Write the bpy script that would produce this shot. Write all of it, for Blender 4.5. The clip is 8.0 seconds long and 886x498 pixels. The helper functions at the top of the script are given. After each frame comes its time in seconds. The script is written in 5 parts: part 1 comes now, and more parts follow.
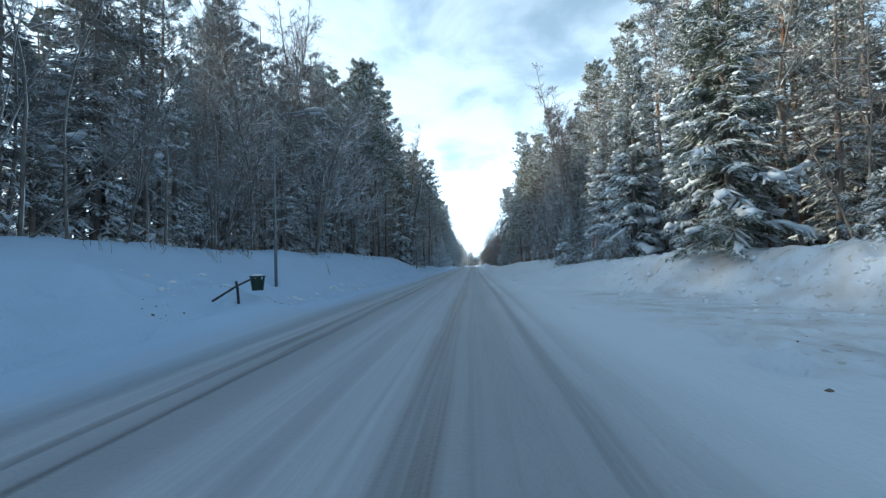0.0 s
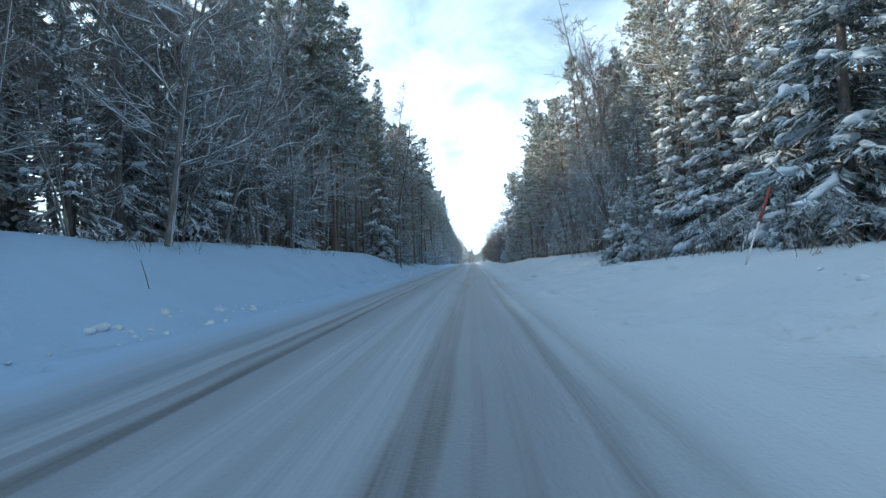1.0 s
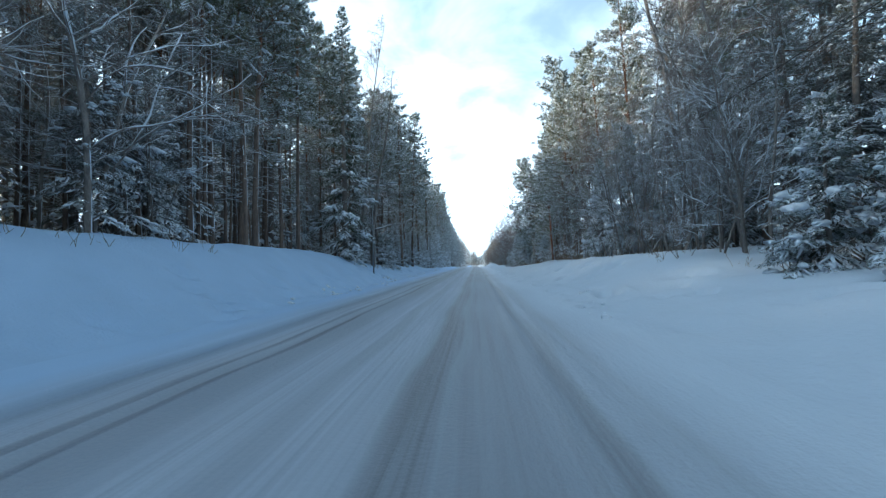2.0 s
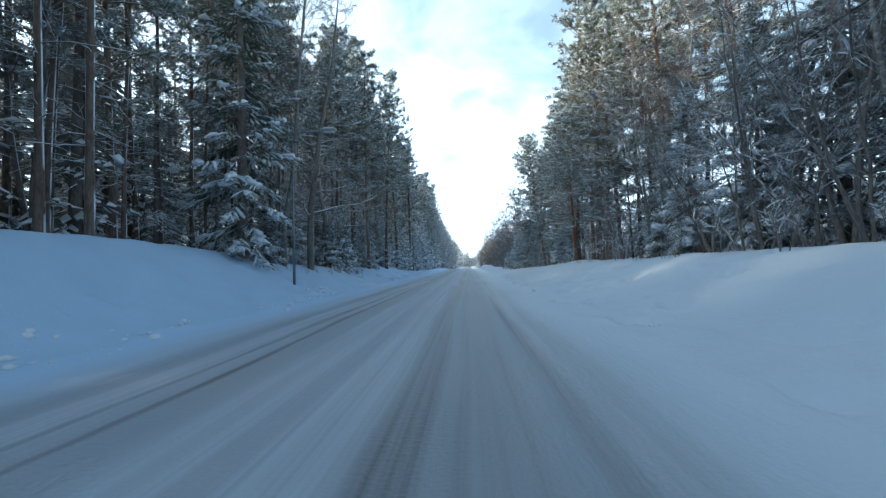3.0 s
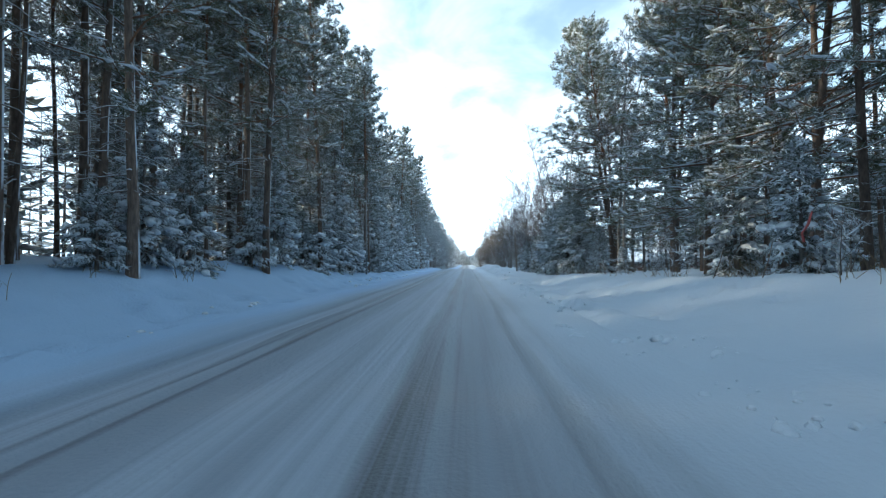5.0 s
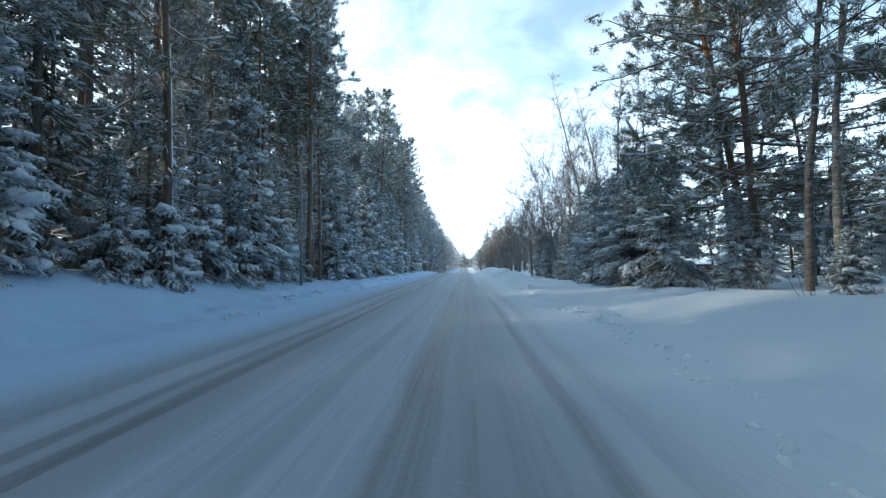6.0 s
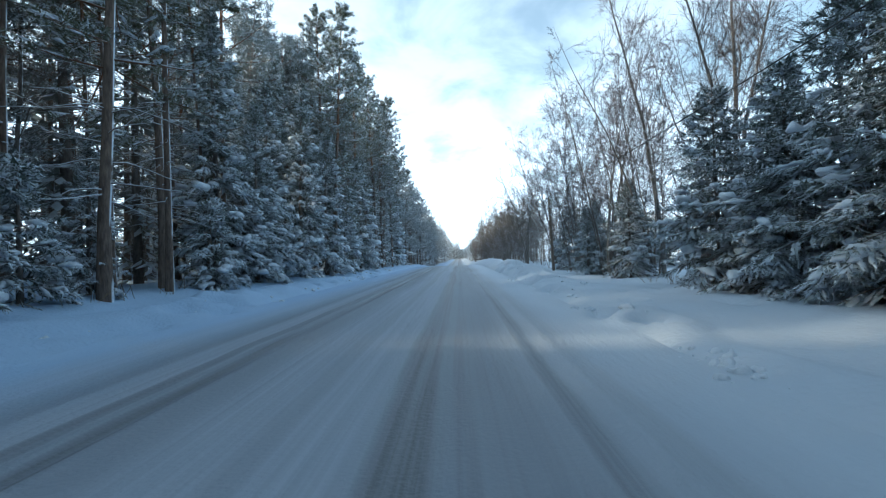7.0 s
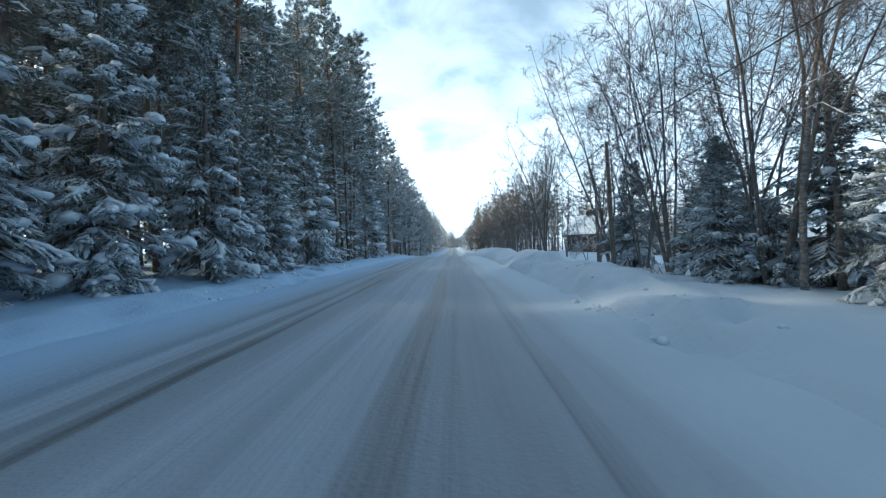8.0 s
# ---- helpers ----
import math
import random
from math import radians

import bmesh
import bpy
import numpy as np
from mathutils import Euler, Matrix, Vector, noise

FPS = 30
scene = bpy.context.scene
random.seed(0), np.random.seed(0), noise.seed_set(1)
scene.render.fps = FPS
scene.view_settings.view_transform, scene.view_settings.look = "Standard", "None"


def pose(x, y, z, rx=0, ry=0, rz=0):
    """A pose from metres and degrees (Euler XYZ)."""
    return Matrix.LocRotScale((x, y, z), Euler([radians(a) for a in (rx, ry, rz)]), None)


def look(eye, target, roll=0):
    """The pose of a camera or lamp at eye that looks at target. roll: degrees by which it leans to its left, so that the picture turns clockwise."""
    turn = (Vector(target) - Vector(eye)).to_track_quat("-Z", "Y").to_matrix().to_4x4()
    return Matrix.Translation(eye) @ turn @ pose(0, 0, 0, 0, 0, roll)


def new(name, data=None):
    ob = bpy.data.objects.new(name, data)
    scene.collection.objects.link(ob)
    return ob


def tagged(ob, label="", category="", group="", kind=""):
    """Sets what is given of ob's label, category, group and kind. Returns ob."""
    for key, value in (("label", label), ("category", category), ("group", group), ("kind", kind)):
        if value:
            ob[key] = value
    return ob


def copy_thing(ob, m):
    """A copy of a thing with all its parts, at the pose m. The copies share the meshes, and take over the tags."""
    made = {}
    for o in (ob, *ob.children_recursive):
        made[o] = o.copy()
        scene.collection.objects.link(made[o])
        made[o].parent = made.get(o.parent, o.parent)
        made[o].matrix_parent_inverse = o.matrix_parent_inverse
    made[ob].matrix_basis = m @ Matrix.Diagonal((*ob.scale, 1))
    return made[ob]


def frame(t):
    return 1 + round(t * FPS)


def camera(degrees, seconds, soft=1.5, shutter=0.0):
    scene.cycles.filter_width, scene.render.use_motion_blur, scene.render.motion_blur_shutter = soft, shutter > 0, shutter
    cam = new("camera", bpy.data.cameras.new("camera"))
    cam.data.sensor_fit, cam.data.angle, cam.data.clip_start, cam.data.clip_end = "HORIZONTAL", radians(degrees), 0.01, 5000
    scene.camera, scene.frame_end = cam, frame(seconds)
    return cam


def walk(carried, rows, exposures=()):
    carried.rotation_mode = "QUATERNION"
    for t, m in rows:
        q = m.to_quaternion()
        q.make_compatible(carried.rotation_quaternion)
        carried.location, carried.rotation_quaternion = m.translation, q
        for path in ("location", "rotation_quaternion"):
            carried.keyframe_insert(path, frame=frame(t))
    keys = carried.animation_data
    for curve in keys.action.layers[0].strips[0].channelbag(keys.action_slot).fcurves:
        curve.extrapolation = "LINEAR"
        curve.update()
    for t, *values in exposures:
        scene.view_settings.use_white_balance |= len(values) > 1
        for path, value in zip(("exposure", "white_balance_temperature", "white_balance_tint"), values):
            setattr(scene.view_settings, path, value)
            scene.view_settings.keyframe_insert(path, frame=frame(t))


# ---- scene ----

cam = camera(92.0, 8.0, 1.3)
# seconds, x, y, z in metres, yaw, pitch, roll in degrees
PATH = [
    (0.0, 0.0, 0.0, 1.353, 4.016, 1.974, 1.707),
    (0.5, -0.012, 6.86, 1.35, 3.904, 2.066, 2.109),
    (1.0, -0.015, 13.728, 1.341, 4.064, 1.585, 2.139),
    (2.5, 0.065, 34.431, 1.276, 4.422, 2.064, 1.425),
    (3.0, 0.088, 41.35, 1.284, 3.536, 2.075, 1.601),
    (3.5, 0.101, 48.275, 1.301, 3.238, 2.373, 1.568),
    (4.0, 0.104, 55.21, 1.325, 3.132, 2.218, 1.283),
    (4.5, 0.096, 62.152, 1.349, 3.283, 1.691, 0.702),
    (6.0, -0.032, 82.938, 1.39, 3.051, 2.123, 0.644),
    (6.5, -0.048, 89.766, 1.383, 3.142, 1.672, 1.136),
    (7.0, -0.048, 96.537, 1.374, 2.193, 0.971, 1.621),
    (7.5, -0.032, 103.273, 1.362, 1.619, 0.178, 1.897),
    (8.0, 0.0, 110.0, 1.35, 1.493, -0.559, 1.729),
]
KELVIN, TINT = 5280, 6
# the film's camera brightens a little under the trees
STOPS = [(0.0, 0.37), (1.0, 0.64), (2.5, 0.78), (4.5, 0.77), (6.5, 0.65), (8.0, 0.40)]
walk(cam, [(t, pose(x, y, z, 90 + pitch, roll, yaw)) for t, x, y, z, yaw, pitch, roll in PATH],
     exposures=[(t, stops, KELVIN, TINT) for t, stops in STOPS])

# ---- light ----
SUN_EL, SUN_AZ = radians(22.0), radians(-86.0)   # azimuth from ahead (+y), negative to the left
world = bpy.data.worlds.new("winter_sky")
scene.world = world
world.use_nodes = True
wn, wl = world.node_tree.nodes, world.node_tree.links
wn.clear()
w_out, w_bg = wn.new("ShaderNodeOutputWorld"), wn.new("ShaderNodeBackground")
w_sky = wn.new("ShaderNodeTexSky")
w_sky.sky_type, w_sky.sun_disc, w_sky.sun_elevation, w_sky.sun_rotation = "NISHITA", False, SUN_EL, SUN_AZ
w_sky.air_density, w_sky.dust_density, w_sky.ozone_density = 1.0, 0.6, 0.6
w_co, w_sep = wn.new("ShaderNodeTexCoord"), wn.new("ShaderNodeSeparateXYZ")
wl.new(w_co.outputs["Generated"], w_sep.inputs[0])


def w_math(op, a, b):
    m = wn.new("ShaderNodeMath")
    m.operation = op
    for i, v in enumerate((a, b)):
        if isinstance(v, (int, float)):
            m.inputs[i].default_value = v
        else:
            wl.new(v, m.inputs[i])
    return m.outputs[0]


w_h = w_math("ADD", w_math("MAXIMUM", w_sep.outputs[2], 0.0), 0.22)
w_vec = wn.new("ShaderNodeCombineXYZ")
wl.new(w_math("DIVIDE", w_sep.outputs[0], w_h), w_vec.inputs[0])
wl.new(w_math("DIVIDE", w_sep.outputs[1], w_h), w_vec.inputs[1])
w_noise = wn.new("ShaderNodeTexNoise")
w_noise.inputs["Scale"].default_value, w_noise.inputs["Detail"].default_value = 2.6, 7.0
w_noise.inputs["Roughness"].default_value, w_noise.inputs["Distortion"].default_value = 0.55, 0.3
wl.new(w_vec.outputs[0], w_noise.inputs["Vector"])
w_ramp = wn.new("ShaderNodeValToRGB")
w_ramp.color_ramp.elements[0].position, w_ramp.color_ramp.elements[1].position = 0.36, 0.64
w_ramp.color_ramp.elements[0].color = (0.45, 0.45, 0.45, 1)
w_ramp.color_ramp.interpolation = "EASE"
w_cover = w_math("ADD", w_noise.outputs[0], w_math("MULTIPLY", w_math("SUBTRACT", 0.50, w_sep.outputs[2]), 0.55))
w_cover = w_math("SUBTRACT", w_cover, w_math("MULTIPLY", w_sep.outputs[0], 0.22))   # clearer away from the sun
wl.new(w_cover, w_ramp.inputs[0])
w_mix = wn.new("ShaderNodeMix")
w_mix.data_type = "RGBA"
wl.new(w_ramp.outputs[0], w_mix.inputs[0])
w_clear = wn.new("ShaderNodeMix")   # the blue between the clouds is pale and a little green
w_clear.data_type, w_clear.blend_type = "RGBA", "MULTIPLY"
w_clear.inputs[0].default_value = 1.0
wl.new(w_sky.outputs[0], w_clear.inputs[6])
w_clear.inputs[7].default_value = (0.80, 1.15, 1.02, 1)
wl.new(w_clear.outputs[2], w_mix.inputs[6])
# clouds are lit as the sky about them is: brighter towards the sun
w_bw = wn.new("ShaderNodeRGBToBW")
wl.new(w_sky.outputs[0], w_bw.inputs[0])
w_lum = w_math("MINIMUM", w_math("ADD", w_math("MULTIPLY", w_bw.outputs[0], 2.9), 3.0), 14.0)
w_cloud = wn.new("ShaderNodeMix")
w_cloud.data_type, w_cloud.blend_type = "RGBA", "MULTIPLY"
w_cloud.inputs[0].default_value = 1.0
wl.new(w_lum, w_cloud.inputs[6])
w_cloud.inputs[7].default_value = (0.87, 0.975, 1.0, 1)
wl.new(w_cloud.outputs[2], w_mix.inputs[7])
wl.new(w_mix.outputs[2], w_bg.inputs[0])
w_bg.inputs[1].default_value = 0.10
wl.new(w_bg.outputs[0], w_out.inputs[0])

sun_data = bpy.data.lights.new("sun", "SUN")
sun_data.energy, sun_data.angle, sun_data.color = 6.0, radians(5.0), (1.0, 0.76, 0.46)
sun = new("sun", sun_data)
sun_way = Vector((math.sin(SUN_AZ) * math.cos(SUN_EL), math.cos(SUN_AZ) * math.cos(SUN_EL), math.sin(SUN_EL)))
sun.matrix_basis = look(sun_way * 100, (0, 0, 0))

# ---- materials ----


def material(name, rough=0.8, spec=0.3):
    m = bpy.data.materials.new(name)
    m.use_nodes = True
    b = m.node_tree.nodes["Principled BSDF"]
    b.inputs["Roughness"].default_value = rough
    b.inputs["Specular IOR Level"].default_value = spec
    return m, m.node_tree.nodes, m.node_tree.links, b


def noise_fac(n, l, scale, lo, hi, detail=4.0, stretch=None, space="Object"):
    co, no, ra = n.new("ShaderNodeTexCoord"), n.new("ShaderNodeTexNoise"), n.new("ShaderNodeMapRange")
    no.inputs["Scale"].default_value, no.inputs["Detail"].default_value = scale, detail
    src = co.outputs[space]
    if stretch:
        mp = n.new("ShaderNodeMapping")
        mp.inputs["Scale"].default_value = stretch
        l.new(src, mp.inputs[0])
        src = mp.outputs[0]
    l.new(src, no.inputs["Vector"])
    l.new(no.outputs[0], ra.inputs[0])
    ra.inputs[1].default_value, ra.inputs[2].default_value = lo, hi
    return ra.outputs[0]


def mixed(n, l, fac, a, b, blend="MIX"):
    m = n.new("ShaderNodeMix")
    m.data_type, m.blend_type = "RGBA", blend
    for i, v in ((0, fac), (6, a), (7, b)):
        if isinstance(v, tuple):
            m.inputs[i].default_value = (*v, 1)
        elif isinstance(v, (int, float)):
            m.inputs[i].default_value = v
        else:
            l.new(v, m.inputs[i])
    return m.outputs[2]


def mathn(n, l, op, a, b=0.0, clamp=False):
    m = n.new("ShaderNodeMath")
    m.operation, m.use_clamp = op, clamp
    for i, v in enumerate((a, b)):
        if isinstance(v, (int, float)):
            m.inputs[i].default_value = v
        else:
            l.new(v, m.inputs[i])
    return m.outputs[0]


def bump(n, l, b, height, strength, dist):
    u = n.new("ShaderNodeBump")
    u.inputs["Strength"].default_value, u.inputs["Distance"].default_value = strength, dist
    l.new(height, u.inputs["Height"])
    l.new(u.outputs[0], b.inputs["Normal"])


SNOW = (0.70, 0.77, 0.845)


def snow_material(name, tint=SNOW, fine=14.0):
    m, n, l, b = material(name, 0.75, 0.25)
    big = noise_fac(n, l, 0.7, 0.3, 0.7, 5.0)
    l.new(mixed(n, l, big, tuple(c * 0.93 for c in tint), tint), b.inputs["Base Color"])
    grain = mathn(n, l, "ADD", noise_fac(n, l, fine, 0.2, 0.8, 6.0), noise_fac(n, l, 2.2, 0.2, 0.8, 4.0))
    bump(n, l, b, grain, 0.35, 0.06)
    return m


def upward_snow(n, l, lo, hi, scale, patch_lo, patch_hi):
    """How much lying snow: on what faces up, broken by noise."""
    geo, sep, ra = n.new("ShaderNodeNewGeometry"), n.new("ShaderNodeSeparateXYZ"), n.new("ShaderNodeMapRange")
    l.new(geo.outputs["Normal"], sep.inputs[0])
    l.new(sep.outputs[2], ra.inputs[0])
    ra.inputs[1].default_value, ra.inputs[2].default_value = lo, hi
    return mathn(n, l, "MULTIPLY", ra.outputs[0], noise_fac(n, l, scale, patch_lo, patch_hi, 3.0), True)


WIND = (0.80, 0.60, 0.0)   # the side of the trunks on which driven snow has stuck


def driven_snow(n, l, lo, hi):
    """How much snow the wind has plastered on a trunk: a broken stripe on one side."""
    geo, dot, ra = n.new("ShaderNodeNewGeometry"), n.new("ShaderNodeVectorMath"), n.new("ShaderNodeMapRange")
    dot.operation = "DOT_PRODUCT"
    l.new(geo.outputs["Normal"], dot.inputs[0])
    dot.inputs[1].default_value = WIND
    l.new(dot.outputs["Value"], ra.inputs[0])
    ra.inputs[1].default_value, ra.inputs[2].default_value = lo, hi
    return mathn(n, l, "MULTIPLY", ra.outputs[0], noise_fac(n, l, 2.4, 0.42, 0.52, 4.0, (1, 1, 0.35)), True)


def plant_material(name, dark, light, snow=(0.25, 0.75), scale=3.0, patch=(0.35, 0.6), rough=0.7, grain=(1, 1, 1), grain_scale=6.0, wind=None):
    m, n, l, b = material(name, rough, 0.2)
    obj = n.new("ShaderNodeObjectInfo")
    tone = mixed(n, l, noise_fac(n, l, grain_scale, 0.3, 0.7, 5.0, grain), dark, light)
    hsv = n.new("ShaderNodeHueSaturation")
    l.new(tone, hsv.inputs["Color"])
    l.new(mathn(n, l, "ADD", mathn(n, l, "MULTIPLY", obj.outputs["Random"], 0.5), 0.75), hsv.inputs["Value"])
    col = hsv.outputs[0]
    if snow:
        col = mixed(n, l, upward_snow(n, l, snow[0], snow[1], scale, *patch), col, SNOW)
    if wind:
        col = mixed(n, l, driven_snow(n, l, *wind), col, SNOW)
    l.new(col, b.inputs["Base Color"])
    if grain[2] != grain[0]:
        bump(n, l, b, noise_fac(n, l, grain_scale * 1.5, 0.3, 0.7, 5.0, grain), 0.7, 0.03)
    return m


VERGE_SHADE_BLUE, BANK_WHITE = (0.435, 0.585, 0.785), (0.59, 0.66, 0.74)   # left snow has its blue shade put into the colour; right snow is whiter
M_SNOW = snow_material("lying_snow", VERGE_SHADE_BLUE)


def bank_material():
    """Lying snow, with a heap of dirty ploughed snow at the mouth of a side road."""
    m, n, l, b = material("ploughed_snow", 0.8, 0.2)
    co, sep = n.new("ShaderNodeTexCoord"), n.new("ShaderNodeSeparateXYZ")
    l.new(co.outputs["Object"], sep.inputs[0])
    heap = mathn(n, l, "MULTIPLY", mathn(n, l, "DIVIDE", mathn(n, l, "SUBTRACT", 22.0, sep.outputs[1]), 5.0, True), mathn(n, l, "SUBTRACT", sep.outputs[0], 3.5, True))
    clean = mixed(n, l, noise_fac(n, l, 0.7, 0.3, 0.7, 5.0), tuple(c * 0.95 for c in BANK_WHITE), BANK_WHITE)
    dirt = mathn(n, l, "MULTIPLY", mathn(n, l, "MULTIPLY", heap, noise_fac(n, l, 1.1, 0.42, 0.66, 8.0)), 0.55)
    specks = mathn(n, l, "MULTIPLY", mathn(n, l, "MULTIPLY", heap, noise_fac(n, l, 4.5, 0.60, 0.68, 5.0)), 0.5)
    col = mixed(n, l, specks, mixed(n, l, dirt, clean, (0.36, 0.36, 0.36)), (0.24, 0.21, 0.18))
    l.new(col, b.inputs["Base Color"])
    grain = mathn(n, l, "ADD", noise_fac(n, l, 10.0, 0.2, 0.8, 6.0), noise_fac(n, l, 2.2, 0.2, 0.8, 5.0))
    bump(n, l, b, grain, 0.28, 0.05)
    return m


M_BANK = bank_material()
M_TREESNOW = snow_material("tree_snow", fine=20.0)
M_SPRUCE = plant_material("spruce_needles", (0.060, 0.082, 0.062), (0.120, 0.148, 0.108), (-0.25, 0.6), 2.2, (0.34, 0.60))
M_LADEN = plant_material("snow_filled_needles", (0.075, 0.098, 0.085), (0.145, 0.172, 0.145), (-0.45, 0.55), 1.5, (0.28, 0.54))
M_PINE = plant_material("pine_needles", (0.075, 0.090, 0.058), (0.150, 0.158, 0.095), (-0.4, 0.55), 1.3, (0.33, 0.58))
M_FROST = plant_material("frosted_needles", (0.15, 0.17, 0.165), (0.25, 0.27, 0.255), (-0.4, 0.6), 1.6, (0.25, 0.55))
M_PINEBARK = plant_material("pine_bark", (0.090, 0.072, 0.062), (0.20, 0.155, 0.125), (0.4, 0.8), 4.0, (0.4, 0.6), 0.9, (1, 1, 0.25), 14.0, (0.72, 0.84))
M_REDBARK = plant_material("flaking_pine_bark", (0.11, 0.062, 0.042), (0.23, 0.125, 0.072), (0.4, 0.8), 4.0, (0.4, 0.6), 0.85, (1, 1, 0.3), 12.0)
M_GREYBARK = plant_material("spruce_bark", (0.12, 0.108, 0.10), (0.23, 0.205, 0.185), (0.4, 0.8), 4.0, (0.4, 0.6), 0.9, (1, 1, 0.4), 14.0)
M_ALDER = plant_material("alder_bark", (0.115, 0.104, 0.096), (0.225, 0.208, 0.19), (0.25, 0.7), 3.0, (0.36, 0.58), 0.85, (1, 1, 0.4), 10.0, (0.70, 0.85))
M_TWIG = plant_material("snowy_twigs", (0.14, 0.12, 0.112), (0.25, 0.22, 0.205), (0.0, 0.5), 1.4, (0.34, 0.58), 0.8)
M_BARETWIG = plant_material("bare_twigs", (0.095, 0.082, 0.086), (0.18, 0.158, 0.165), (0.3, 0.9), 1.4, (0.45, 0.7), 0.8)
M_BROWNTWIG = plant_material("brown_twigs", (0.120, 0.100, 0.086), (0.22, 0.185, 0.155), (0.4, 0.9), 1.4, (0.45, 0.7), 0.8)
M_BIRCH = plant_material("birch_bark", (0.085, 0.078, 0.072), (0.27, 0.26, 0.245), (0.3, 0.8), 3.0, (0.4, 0.6), 0.7, (1, 1, 2.5), 5.0)


def plain(name, colour, rough=0.6, metal=0.0, vary=0.15, scale=6.0):
    m, n, l, b = material(name, rough)
    b.inputs["Metallic"].default_value = metal
    l.new(mixed(n, l, noise_fac(n, l, scale, 0.3, 0.7, 5.0), tuple(c * (1 - vary) for c in colour), tuple(min(1, c * (1 + vary)) for c in colour)), b.inputs["Base Color"])
    bump(n, l, b, noise_fac(n, l, scale * 6, 0.3, 0.7, 3.0), 0.15, 0.01)
    return m


M_STEEL = plain("galvanised_steel", (0.20, 0.22, 0.24), 0.55, 0.7)
M_LAMPHEAD = plain("lamp_housing", (0.26, 0.275, 0.285), 0.5, 0.2)
M_LAMPGLASS = plain("lamp_glass", (0.55, 0.57, 0.58), 0.2)
M_GREENPLASTIC = plain("dark_green_plastic", (0.018, 0.040, 0.030), 0.5)
M_DARKSTEEL = plain("dark_steel", (0.05, 0.055, 0.06), 0.6, 0.4)
M_POLE = plain("weathered_pole_wood", (0.20, 0.16, 0.125), 0.9, 0.0, 0.3, 9.0)
M_WIRE = plain("cable", (0.03, 0.03, 0.03), 0.6)
M_RED = plain("faded_red_plastic", (0.32, 0.08, 0.075), 0.5)
M_WHITE = plain("white_plastic", (0.75, 0.75, 0.74), 0.5)
M_REDWOOD = plain("red_painted_boards", (0.13, 0.035, 0.028), 0.8, 0.0, 0.25, 8.0)
M_BROWNWOOD = plain("dark_brown_boards", (0.055, 0.038, 0.032), 0.8, 0.0, 0.25, 8.0)
M_TRIM = plain("faded_white_paint", (0.34, 0.32, 0.30), 0.6)
M_PANE = plain("window_pane", (0.03, 0.035, 0.04), 0.08)
M_CAR = plain("dark_car_paint", (0.02, 0.022, 0.026), 0.25)
M_TYRE = plain("tyre_rubber", (0.02, 0.02, 0.02), 0.9)
M_GRASS = plain("dry_stems", (0.20, 0.15, 0.085), 0.9, 0.0, 0.3)


